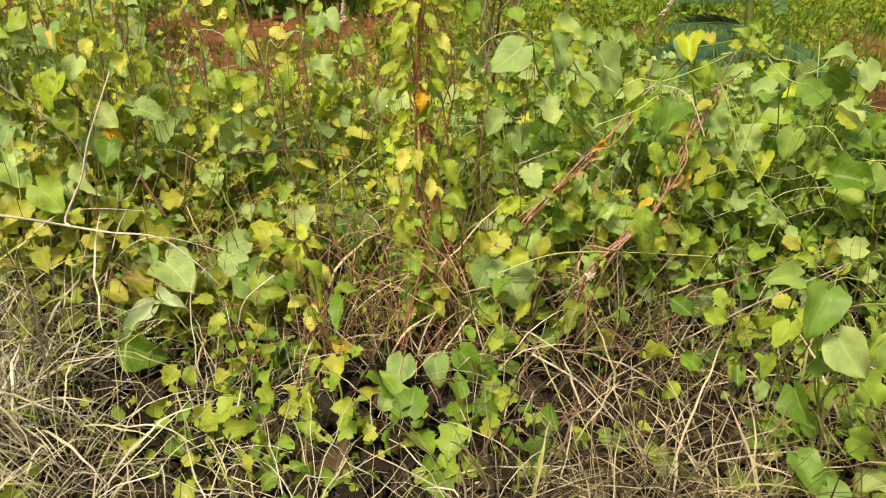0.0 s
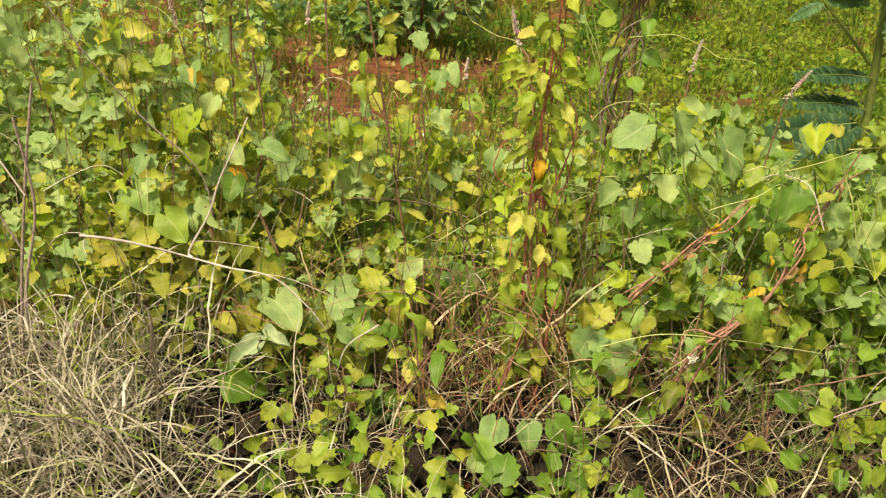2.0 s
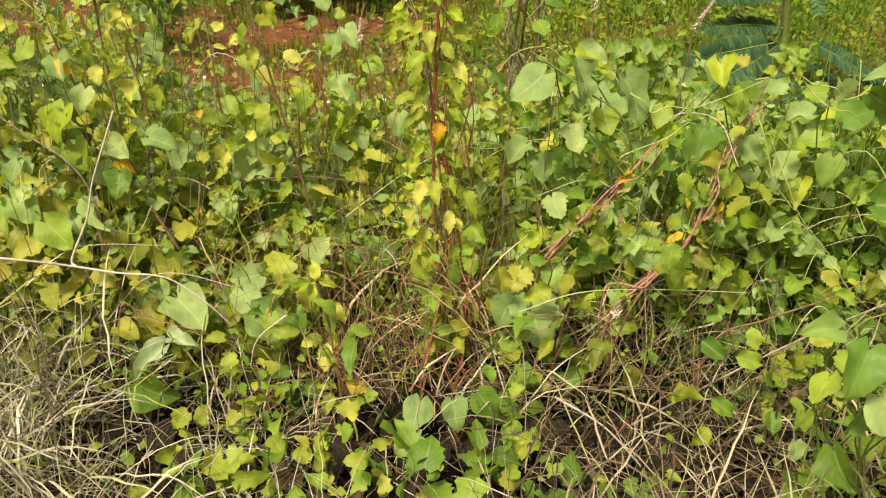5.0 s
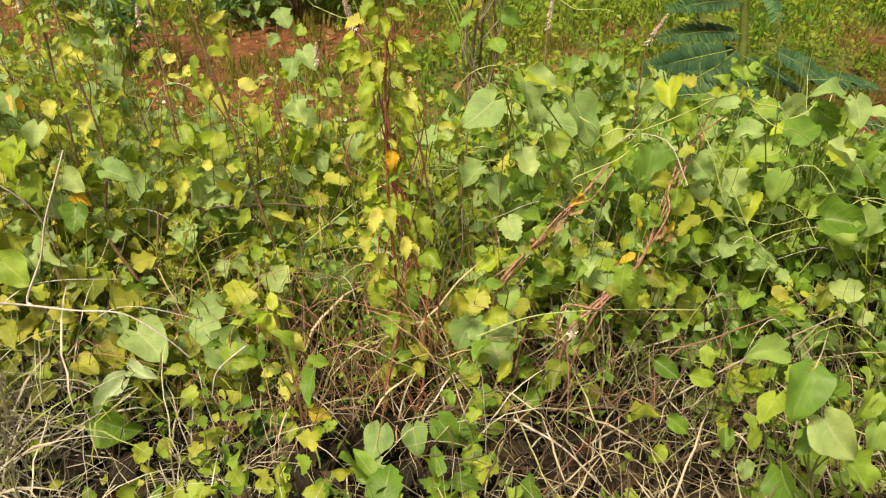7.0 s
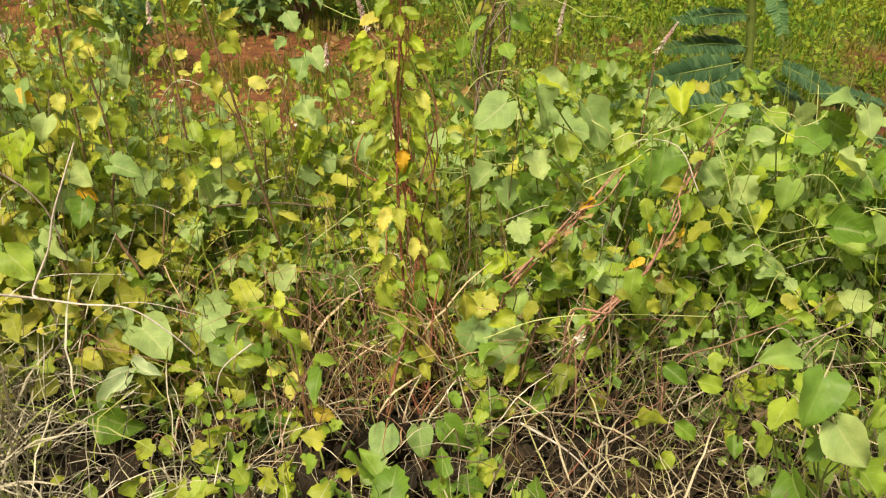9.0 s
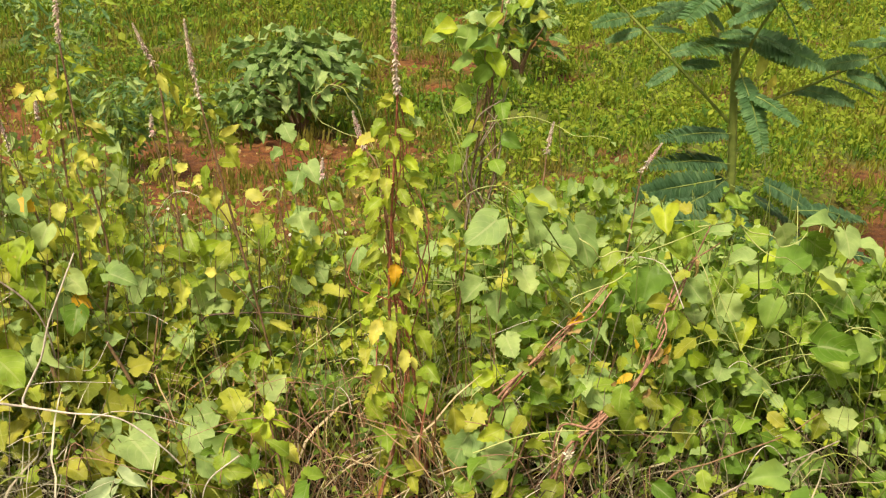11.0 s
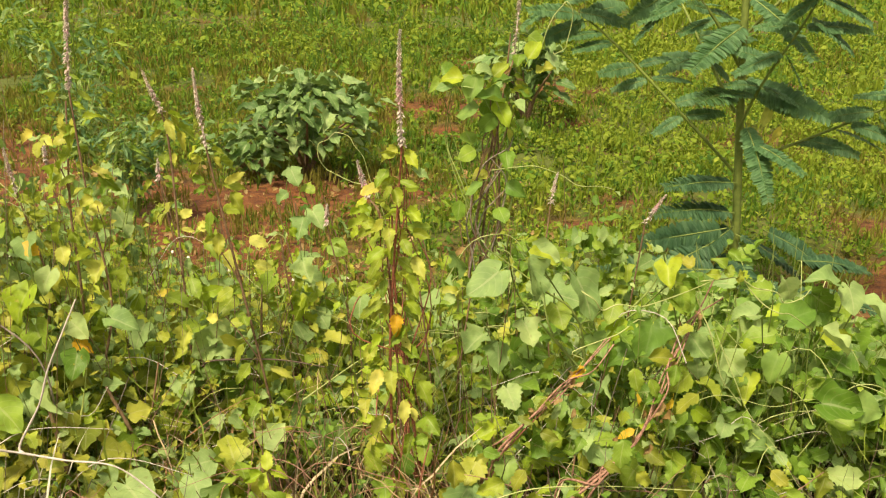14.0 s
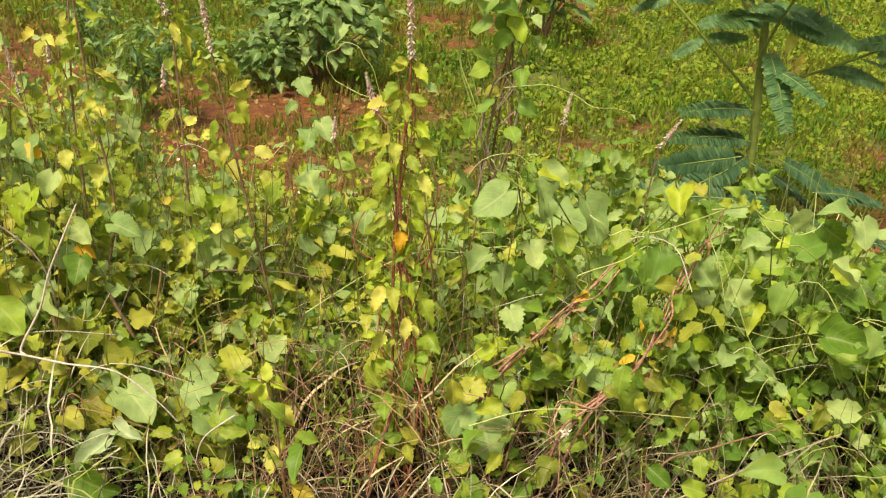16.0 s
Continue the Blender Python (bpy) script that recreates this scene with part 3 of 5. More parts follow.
# ---- fill plants: a few grown once, then copied over the bank ----
def grow_weed(seed, name, label, kinds, mats, stem, leaves, tall, size, spread, upright):
    r = np.random.default_rng(seed)
    ob = thing(name, (0, 0, -50), label, "weed", "weeds of the bank")
    shoots = int(r.integers(2, 4))
    for k in range(shoots):
        a = r.uniform(0, 2 * np.pi)
        tip = np.array([np.cos(a) * spread * r.uniform(0.3, 1), np.sin(a) * spread * r.uniform(0.3, 1), tall * r.uniform(0.75, 1.0)])
        mid = tip * np.array([0.35, 0.35, 0.55]) + 0.02 * r.standard_normal(3)
        pts = [np.zeros(3), mid, tip]
        part("stem", Soup().tube(pts, 0.0035, 0.0014, 5, 4).mesh("stem", stem), ob)
        path = smooth_path(pts, 8)
        for i in range(leaves):
            u = 0.18 + 0.82 * (i + r.random()) / leaves
            p = path[min(int(u * (len(path) - 1)), len(path) - 1)]
            b = r.uniform(0, 2 * np.pi)
            out = np.array([np.cos(b), np.sin(b), 0.0])
            s = size * r.uniform(0.45, 1.35)
            reach = s * r.uniform(0.6, 1.3)
            droop = r.uniform(-1.0, 0.25) if upright else r.uniform(-0.7, 0.4)
            mat = mats[int(r.integers(len(mats)))]
            add_leaf(ob, kinds[int(r.integers(len(kinds)))], mat, p + out * reach + np.array([0, 0, 0.2 * droop * s]), s, np.array([0, -0.25, 0.8]) + 0.6 * out, out + np.array([0, 0, droop]), 0.3, r.uniform(0.6, 1.0))
    return ob


CLEAR = ((-0.98, 1.2, 0.22), (-1.2, 1.3, 0.22), (-0.02, 1.25, 0.11), (-0.54, 1.32, 0.1), (-0.25, 1.25, 0.08), (0.45, 1.2, 0.1), (0.22, 1.28, 0.12), (-0.15, 1.48, 0.14), (-0.03, 1.45, 0.12), (-0.22, 1.44, 0.09), (-0.08, 1.34, 0.1), (0.35, 1.38, 0.09), (0.45, 1.38, 0.09), (0.2, 1.42, 0.07), (-0.16, 1.6, 0.11), (-0.02, 1.56, 0.09))


def in_clearing(x, y):
    return any((x - a) ** 2 + (y - b) ** 2 < c * c for a, b, c in CLEAR)


def build_bank():
    protos = {
        "lime": [grow_weed(10 + i, "leafy_weed", "yellowing weed with toothed leaves on thin brown stems", ("toothed", "ovate"), (LIME, LIME, OLIVE, LIME, PALE, OLIVE, BRIGHT, YELLOW), STEM_BROWN, 7, 0.5, 0.042, 0.07, True) for i in range(4)],
        "creeper": [grow_weed(20 + i, "creeper", "green creeper with broad heart-shaped leaves over the weeds", ("heart", "jagged", "jagged", "lobed", "toothed"), (GREEN, PALE, GREEN, PALE, LIME, PALE, GREEN), STEM_GREEN, 7, 0.5, 0.042, 0.14, False) for i in range(4)],
        "pale": [grow_weed(30 + i, "creeper", "pale green creeper with rounded leaves among the weeds", ("heart", "round", "ovate", "jagged"), (PALE, GREEN, PALE), STEM_GREEN, 6, 0.5, 0.05, 0.12, False) for i in range(3)],
        "lobed": [grow_weed(40 + i, "leafy_weed", "low weed with angular lobed green leaves", ("jagged", "toothed"), (GREEN, LIME, PALE, GREEN), STEM_GREEN, 6, 0.5, 0.05, 0.15, False) for i in range(3)],
        "dark": [grow_weed(50 + i, "leafy_weed", "low dark green weed with small oval leaves", ("ovate", "ovate"), (DARK, GREEN), STEM_GREEN, 8, 0.5, 0.036, 0.16, False) for i in range(2)],
    }
    plan = (
        ("lime", 46, -1.15, 0.3, 1.48, 2.3), ("pale", 34, -1.7, -0.1, 1.42, 2.4), ("lobed", 9, -0.6, 0.1, 1.25, 1.6), ("lime", 5, -0.55, 0.05, 1.2, 1.45), ("creeper", 9, 0.15, 0.65, 2.2, 2.7), ("pale", 14, -2.0, -0.75, 1.6, 2.5), ("creeper", 50, 0.12, 1.35, 1.55, 2.5),
        ("lime", 24, 0.05, 0.9, 1.5, 2.3), ("dark", 12, -1.6, 1.3, 1.1, 2.2), ("creeper", 22, -1.9, -0.5, 1.9, 3.0), ("lobed", 20, 0.5, 1.3, 1.35, 2.2), ("creeper", 18, 0.8, 1.6, 1.5, 2.4),
    )
    for kind, count, x0, x1, y0, y1 in plan:
        for i in range(count):
            x, y = RNG.uniform(x0, x1), RNG.uniform(y0, y1)
            h = float(canopy(x, y)) * RNG.uniform(0.6, 1.08)
            if h < 0.07 or in_clearing(x, y):
                continue
            k = protos[kind][i % len(protos[kind])]
            up = h / 0.5
            wide = min(max(up, 0.62), 1.0) * RNG.uniform(0.8, 1.05)
            m = Matrix.Translation(foot(x, y)) @ Matrix.Rotation(RNG.uniform(0, 6.283), 4, "Z") @ Matrix.Diagonal((wide, wide, up, 1))
            copy_thing(k, m)
    for group in protos.values():
        for k in group:
            for o in (*k.children_recursive, k):
                bpy.data.objects.remove(o, do_unlink=True)


build_bank()


def build_undergrowth():
    bits = [blade(k, 9, 2, 0.2, 0.3, 0.06, 60 + i) for i, k in enumerate(("toothed", "lobed", "jagged", "toothed", "jagged", "lobed"))]
    for name, mat, count, size, x0, x1, y0, y1, low, high, label in (
        ("undergrowth", OLIVE, 1350, 0.028, -1.4, 0.5, 1.5, 3.0, 0.1, 0.9, "olive leaves filling the weed bank"),
        ("undergrowth", GREEN, 1900, 0.03, -2.1, 1.7, 1.45, 3.0, 0.1, 0.85, "small green leaves filling the weed bank"),
        ("undergrowth", LIME, 1900, 0.031, -1.3, 0.6, 1.5, 2.5, 0.25, 1.05, "yellow-green leaves filling the weed bank"),
        ("undergrowth", OLIVE, 950, 0.03, -0.95, -0.25, 1.42, 1.75, 0.15, 0.95, "warm olive leaves low between the stalks"),
        ("undergrowth", PALE, 500, 0.034, -1.1, -0.25, 1.5, 1.85, 0.5, 1.0, "pale green leaves low between the stalks"),
        ("undergrowth", LIME, 520, 0.032, -1.1, -0.25, 1.48, 1.8, 0.4, 1.0, "yellow-green leaves low between the stalks"),
        ("undergrowth", BRIGHT, 700, 0.03, -1.2, 1.0, 1.5, 2.5, 0.4, 1.05, "bright young leaves among the weeds"),
        ("undergrowth", GREEN, 3000, 0.034, 0.1, 1.7, 1.52, 2.6, 0.4, 1.05, "broad green creeper leaves over the bank"),
        ("undergrowth", PALE, 1700, 0.034, -2.1, 0.0, 1.55, 2.7, 0.35, 1.0, "pale green leaves between the stalks"),
        ("undergrowth", PALE, 1950, 0.034, 0.0, 1.6, 1.45, 2.7, 0.35, 1.05, "pale green leaves among the weeds"),
        ("undergrowth", FRESH, 750, 0.032, 0.1, 1.6, 1.45, 2.4, 0.4, 1.0, "fresh green leaves among the creepers"),
        ("undergrowth", PALE, 800, 0.04, -2.1, -0.9, 1.7, 2.8, 0.6, 1.15, "pale green leaves topping the weeds"),
        ("undergrowth", LIME, 620, 0.026, -0.6, 0.95, 1.0, 1.45, 0.2, 1.1, "small yellow-green leaves between dry grass"),
        ("undergrowth", GREEN, 1000, 0.03, -0.3, 1.0, 0.95, 1.45, 0.1, 1.2, "small green leaves between dry grass"),
        # Low dark green herb, its deep tone also standing in for shade in gaps.
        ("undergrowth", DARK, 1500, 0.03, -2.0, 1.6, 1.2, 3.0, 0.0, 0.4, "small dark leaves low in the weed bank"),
        # Near-black layer over the earth, added to darken gaps as shade would.
        ("leaf_litter", GAP_SHADE, 13000, 0.034, -1.7, 1.3, 0.55, 1.8, 0.0, 0.14, "near-black leaf shapes standing in for shade under dry grass"),
        ("leaf_litter", DEAD, 900, 0.026, -3.0, 0.6, 2.8, 5.8, 0.0, 0.3, "brown litter lying on bare red earth"),
        ("leaf_litter", DEAD, 700, 0.022, -1.6, 1.3, 1.45, 2.6, 0.0, 0.3, "brown fallen leaves under the weeds"),
    ):
        rows = []
        for _ in range(count):
            x, y = RNG.uniform(x0, x1) + 0.12 * RNG.standard_normal(), RNG.uniform(y0, y1) + (0.1 * RNG.standard_normal() if mat is GAP_SHADE else 0)
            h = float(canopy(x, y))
            if (h < 0.08 or in_clearing(x, y)) and mat not in (DEAD, GAP_SHADE):
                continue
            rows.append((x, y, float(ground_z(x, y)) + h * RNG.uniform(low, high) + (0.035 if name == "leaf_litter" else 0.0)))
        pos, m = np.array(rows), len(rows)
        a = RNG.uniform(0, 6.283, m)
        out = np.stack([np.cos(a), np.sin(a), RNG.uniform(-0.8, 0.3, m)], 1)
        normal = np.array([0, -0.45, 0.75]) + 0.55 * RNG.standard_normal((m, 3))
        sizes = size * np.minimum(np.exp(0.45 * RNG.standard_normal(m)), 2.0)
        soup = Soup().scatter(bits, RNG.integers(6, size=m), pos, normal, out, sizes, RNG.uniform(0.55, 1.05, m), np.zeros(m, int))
        stuff(name, soup, (mat,), label, "leaf litter" if mat in (DEAD, GAP_SHADE) else "weeds")


build_undergrowth()


def build_sprigs():
    """Thin upright sprigs with tiny leaves, the fine texture between the larger plants."""
    tiny = [blade(k, 2, 2, 0.25, 0.25, 0.0, 80 + i) for i, k in enumerate(("ovate", "lance", "toothed"))]
    for mats, count, x0, x1, y0, y1, tall, label in (
        ((STEM_GREEN, OLIVE, GREEN), 330, -1.7, 0.2, 1.5, 2.7, 1.15, "fine small-leaved green herb between the stalks"),
        ((STEM_BROWN, LIME, OLIVE), 260, -1.3, 0.5, 1.5, 2.9, 1.2, "thin yellow-green sprigs between the stalks"),
        ((STEM_GREEN, PALE, GREEN), 330, 0.15, 1.6, 1.5, 2.7, 1.05, "fine small-leaved herb between the creepers"),
        ((STEM_GREEN, GREEN, LIME), 170, -2.0, 1.0, 2.4, 3.4, 1.3, "short green herb behind the bank"),
        ((STEM_BROWN, GREEN, DARK), 50, -1.2, 0.9, 1.0, 1.5, 1.0, "thin sprigs standing in dry grass"),
    ):
        soup = Soup()
        for _ in range(count):
            x, y = RNG.uniform(x0, x1), RNG.uniform(y0, y1)
            h = max(float(canopy(x, y)), 0.16) * tall * RNG.uniform(0.6, 1.1)
            root = np.array([x, y, float(ground_z(x, y))])
            tip = root + np.array([0.07 * RNG.standard_normal(), 0.07 * RNG.standard_normal(), h])
            mid = (root + tip) / 2 + 0.02 * RNG.standard_normal(3)
            soup.tube([root, mid, tip], 0.0016, 0.0007, 4, 3, 0)
            path = smooth_path([root, mid, tip], 8)
            k, size = int(RNG.integers(3)), RNG.uniform(0.009, 0.02)
            for j in range(int(RNG.integers(14, 26))):
                p = path[int(RNG.integers(4, len(path)))]
                a = RNG.uniform(0, 6.283)
                out = np.array([np.cos(a), np.sin(a), RNG.uniform(-0.6, 0.7)])
                soup.add(tiny[k], frame_of(p + out * size * RNG.uniform(0.2, 1.6), np.array([0, -0.3, 0.8]) + 0.5 * RNG.standard_normal(3), out, size * RNG.uniform(0.6, 1.4)), 1 if RNG.random() < 0.6 else 2)
        stuff("herb", soup, mats, label, "weeds")


build_sprigs()


# ---- dry grass ----
def straw(soup, root, a, length, width, curl, up, kink=0.0):
    """One dry blade: a folded ribbon that bows over."""
    d = np.array([np.cos(a), np.sin(a), 0.0])
    k = 7
    pts, ang = [np.array(root, float)], up
    for i in range(k):
        ang -= curl / k * (0.4 + 1.2 * i / k) + (kink if i == 4 else 0)
        pts.append(pts[-1] + length / k * (d * math.cos(ang) + np.array([0, 0, math.sin(ang)])) + 0.1 * length / k * RNG.standard_normal(3))
    p = np.array(pts)
    side = np.cross(d, (0, 0, 1)) + 0.4 * RNG.standard_normal(3)
    w = width * np.array([0.45, 0.8, 1.0, 1.0, 0.9, 0.75, 0.5, 0.15])[:, None]
    lift = np.array([0, 0, 0.35]) * w
    v = np.stack([p - side * w, p + lift, p + side * w], 1).reshape(-1, 3)
    i, j = np.meshgrid(np.arange(k), np.arange(2), indexing="ij")
    q = i * 3 + j
    f = np.stack([q, q + 1, q + 4, q + 3], -1).reshape(-1, 4)
    uv = np.stack([np.repeat(np.linspace(0, 1, k + 1), 3), np.tile([0.0, 0.5, 1.0], k + 1)], 1)
    soup.add((v, f, uv))


def build_straw():
    zones = (
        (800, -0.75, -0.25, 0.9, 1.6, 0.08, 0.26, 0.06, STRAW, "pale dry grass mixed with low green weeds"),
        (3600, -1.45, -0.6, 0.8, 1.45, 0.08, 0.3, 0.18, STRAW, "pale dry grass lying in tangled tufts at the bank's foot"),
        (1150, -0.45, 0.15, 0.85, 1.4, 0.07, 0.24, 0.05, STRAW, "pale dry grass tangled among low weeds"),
        (260, -0.3, 0.05, 1.38, 1.62, 0.1, 0.26, 0.1, STRAW_RED, "dry grass standing round the reddish stalks"),
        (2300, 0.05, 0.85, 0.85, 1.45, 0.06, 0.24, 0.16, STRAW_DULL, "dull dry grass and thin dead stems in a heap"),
        (380, -0.5, 0.2, 1.42, 1.75, 0.1, 0.28, 0.22, STRAW_RED, "brown dry grass behind the reddish stalks"),
        (700, 0.2, 1.1, 1.38, 1.8, 0.1, 0.3, 0.2, STRAW_DULL, "thin dead stems caught under the creepers"),
        (900, -1.2, 0.2, 1.4, 2.2, 0.1, 0.3, 0.3, GRASS, "thin green grass between the weed stalks"),
        (800, 0.1, 1.3, 1.4, 2.3, 0.1, 0.3, 0.35, GRASS, "thin green grass between the creepers"),
        (650, -1.2, 0.5, 1.5, 2.1, 0.12, 0.26, 0.12, STRAW_RED, "dry grass stems caught between green weeds"),
    )
    for count, x0, x1, y0, y1, short, long, heap, mat, label in zones:
        soup = Soup()
        tufts = [(RNG.uniform(x0, x1), RNG.uniform(y0, y1)) for _ in range(count // 22)]
        for i in range(count):
            tx, ty = tufts[i % len(tufts)]
            x, y = tx + 0.05 * RNG.standard_normal(), ty + 0.05 * RNG.standard_normal()
            if any((x - a) ** 2 + (y + 0.08 - b) ** 2 < 2.0 * c * c for a, b, c in CLEAR[2:7]) and RNG.random() < 0.6:
                continue
            z = float(ground_z(x, y)) + RNG.uniform(0, heap)
            straw(soup, (x, y, z), RNG.uniform(0, 6.283), RNG.uniform(short, long), RNG.uniform(0.0005, 0.0013) * (1.4 if RNG.random() < (0.4 if x < -0.6 else 0.15) else 1.0), RNG.uniform(0.0, 1.7), RNG.uniform(0.1, 1.5), RNG.uniform(-0.9, 1.3) * (RNG.random() < 0.4))
        stuff("dry_grass", soup, (mat,), label, "grass")


build_straw()


# ---- tall stalks with flower spikes ----
SPIKED = "tall brown-stemmed weed with yellowing leaves and a pinkish spike"
stalk([foot(-0.62, 1.72), (-0.67, 1.72, 0.57), (-0.63, 1.75, 0.8), (-0.65, 1.75, 1.02), (-0.66, 1.75, 1.24)], SPIKED, 0.24, pink=0.2, lean=(0.06, 0, 1), pairs=10, side_shoots=2)
stalk([foot(-0.72, 1.8), (-0.71, 1.8, 0.83), (-0.71, 1.8, 0.99), (-0.69, 1.8, 1.21)], "slim yellowing weed stalk with drooping leaves", 0.0, pairs=9, side_shoots=2)
stalk([foot(-0.5, 1.85), (-0.51, 1.85, 0.72), (-0.53, 1.9, 1.08), (-0.54, 1.9, 1.17)], SPIKED, 0.09, pink=0.5, lean=(-0.45, 0, 1), pairs=9)
stalk([foot(-0.28, 1.74), (-0.3, 1.74, 0.48), (-0.33, 1.74, 0.68), (-0.39, 1.74, 1.02), (-0.41, 1.74, 1.14)], SPIKED, 0.15, pink=0.5, lean=(-0.15, 0, 1), r0=0.0038, pairs=9, side_shoots=2)
stalk([foot(-0.12, 1.5), (-0.1, 1.52, 0.35), (-0.05, 1.55, 0.52), (-0.05, 1.55, 0.85), (-0.03, 1.55, 1.2)], "tall reddish-brown weed with yellow leaves and a pink spike", 0.19, pink=0.8, lean=(-0.08, 0, 1), bare=0.1, r0=0.005, pairs=26, mats=(BRIGHT, LIME, LIME, YELLOW), stem=STEM_RED, size=0.046, side_shoots=2)
stalk([foot(0.03, 1.52), (0.02, 1.55, 0.42), (0.0, 1.55, 0.61), (-0.04, 1.57, 0.9), (-0.05, 1.6, 1.06)], "reddish-brown weed stalk with withered yellow leaves", 0.0, bare=0.1, r0=0.0042, pairs=18, mats=(YELLOW, LIME, LIME), stem=STEM_RED)
stalk([foot(-0.02, 1.62), (-0.04, 1.65, 0.7), (-0.07, 1.68, 1.0), (-0.1, 1.7, 1.06)], "leaning weed stalk with a short faded spike", 0.075, pink=0.6, lean=(-0.35, 0, 1), pairs=7)
stalk([foot(0.1, 2.37), (0.12, 2.37, 0.7), (0.18, 2.37, 1.09), (0.21, 2.37, 1.22)], "tall dry brown stalk with a withered spike, wrapped by creeper", 0.3, pink=0.0, lean=(0.02, 0, 1), r0=0.006, pairs=18, start=0.35, mats=(DEAD, LIME, GREEN, PALE, GREEN), size=0.04)
stalk([foot(0.13, 2.4), (0.15, 2.4, 0.75), (0.19, 2.38, 1.15), (0.2, 2.38, 1.28)], "dry brown stalk bound up with creeper", 0.0, pairs=8, start=0.4, r0=0.005, mats=(LIME, GREEN), size=0.04)
stalk([foot(0.2, 2.36), (0.19, 2.36, 0.8), (0.17, 2.35, 1.12)], "dry brown stalk bound up with creeper", 0.0, pairs=8, start=0.4, r0=0.005, mats=(GREEN, LIME), size=0.04)
stalk([foot(0.49, 2.1), (0.5, 2.1, 0.6), (0.52, 2.1, 0.88)], "thin weed with a bent pink flower spike", 0.085, pink=0.9, lean=(0.5, 0, 1), pairs=6, mats=(GREEN, LIME))
stalk([foot(0.28, 2.05), (0.27, 2.05, 0.6), (0.29, 2.08, 0.93)], "short weed stalk with a brown seed spike", 0.08, pink=0.1, lean=(0.1, 0, 1), pairs=6)
stalk([foot(-0.82, 1.95), (-0.84, 1.95, 0.7), (-0.9, 1.97, 0.97)], "slim weed stalk with small yellowing leaves", 0.1, pink=0.3, lean=(-0.2, 0, 1), pairs=8)
stalk([foot(-0.36, 1.9), (-0.37, 1.9, 0.5), (-0.36, 1.92, 0.78)], "thin brown weed stem with yellow leaves", 0.0, pairs=8, mats=(LIME, YELLOW))
stalk([foot(-0.56, 1.66), (-0.57, 1.66, 0.45), (-0.53, 1.7, 0.7)], "thin brown weed stem with yellow-green leaves", 0.0, pairs=9, mats=(LIME, LIME, YELLOW))
stalk([foot(-1.0, 1.8), (-1.03, 1.82, 0.6), (-1.08, 1.85, 0.95)], "slim weed stalk with a pale spike", 0.08, pink=0.3, lean=(-0.1, 0, 1), pairs=8)
leafy("spike_weed", "bunch of yellow-green leaves high on a reddish weed stalk", "weed", foot(-0.03, 1.56), (
    (-0.049, 1.55, 1.188, 0.042, -40), (-0.015, 1.55, 1.180, 0.047, 40), (-0.063, 1.55, 1.147, 0.047, -20), (-0.000, 1.55, 1.155, 0.041, 60), (-0.082, 1.56, 1.121, 0.048, -60),
    (-0.039, 1.54, 1.114, 0.043, 10), (-0.010, 1.54, 1.081, 0.045, 50), (-0.087, 1.56, 1.047, 0.051, -30), (-0.051, 1.54, 1.042, 0.048, 0), (-0.001, 1.54, 0.988, 0.053, 30),
    (-0.074, 1.55, 1.005, 0.051, -40),
), (LIME, BRIGHT, LIME, PALE, YELLOW, LIME, BRIGHT, LIME, YELLOW, YELLOW, BRIGHT,), "toothed", group="tall spike weeds", r=0.0012, wide=0.75, stem_mat=STEM_RED, base=(0.0, 0.0, 0.5))
leafy("spike_weed", "withered yellow leaves midway on a reddish weed stalk", "weed", foot(0.0, 1.55), (
    (-0.022, 1.54, 1.025, 0.044, 20), (0.003, 1.54, 1.046, 0.041, 70), (-0.038, 1.54, 0.876, 0.052, 0), (-0.074, 1.53, 0.767, 0.060, -10), (-0.047, 1.53, 0.767, 0.055, 10),
    (-0.023, 1.52, 0.711, 0.053, 0), (-0.095, 1.56, 0.933, 0.050, -50), (-0.009, 1.55, 0.905, 0.045, 60), (-0.087, 1.55, 0.814, 0.051, -30), (-0.017, 1.55, 0.814, 0.051, 60),
    (-0.071, 1.52, 0.677, 0.054, -20),
), (LIME, LIME, ORANGE, YELLOW, YELLOW, YELLOW, LIME, BRIGHT, LIME, LIME, YELLOW,), "toothed", group="tall spike weeds", r=0.0012, wide=0.75, stem_mat=STEM_RED, base=(0.0, 0.0, 0.25))

# slimmer stalks without spikes behind them
for i in range(15):
    x, y = RNG.uniform(-1.15, 0.2), RNG.uniform(1.75, 2.6)
    z = 0.98 - 0.12 * (y - 1.75) - 0.25 * RNG.random()
    lean = 0.06 * RNG.standard_normal()
    stalk([foot(x, y), (x + 0.4 * lean, y, 0.55 * z + 0.1), (x + lean, y, z)], "slim weed stalk with drooping yellow-green leaves", 0.0, pairs=6, start=0.35, r0=0.0028, mats=((LIME, LIME, PALE), (LIME, YELLOW, LIME, LIME), (PALE, GREEN))[i % 3], size=0.048, group="slim stalks")

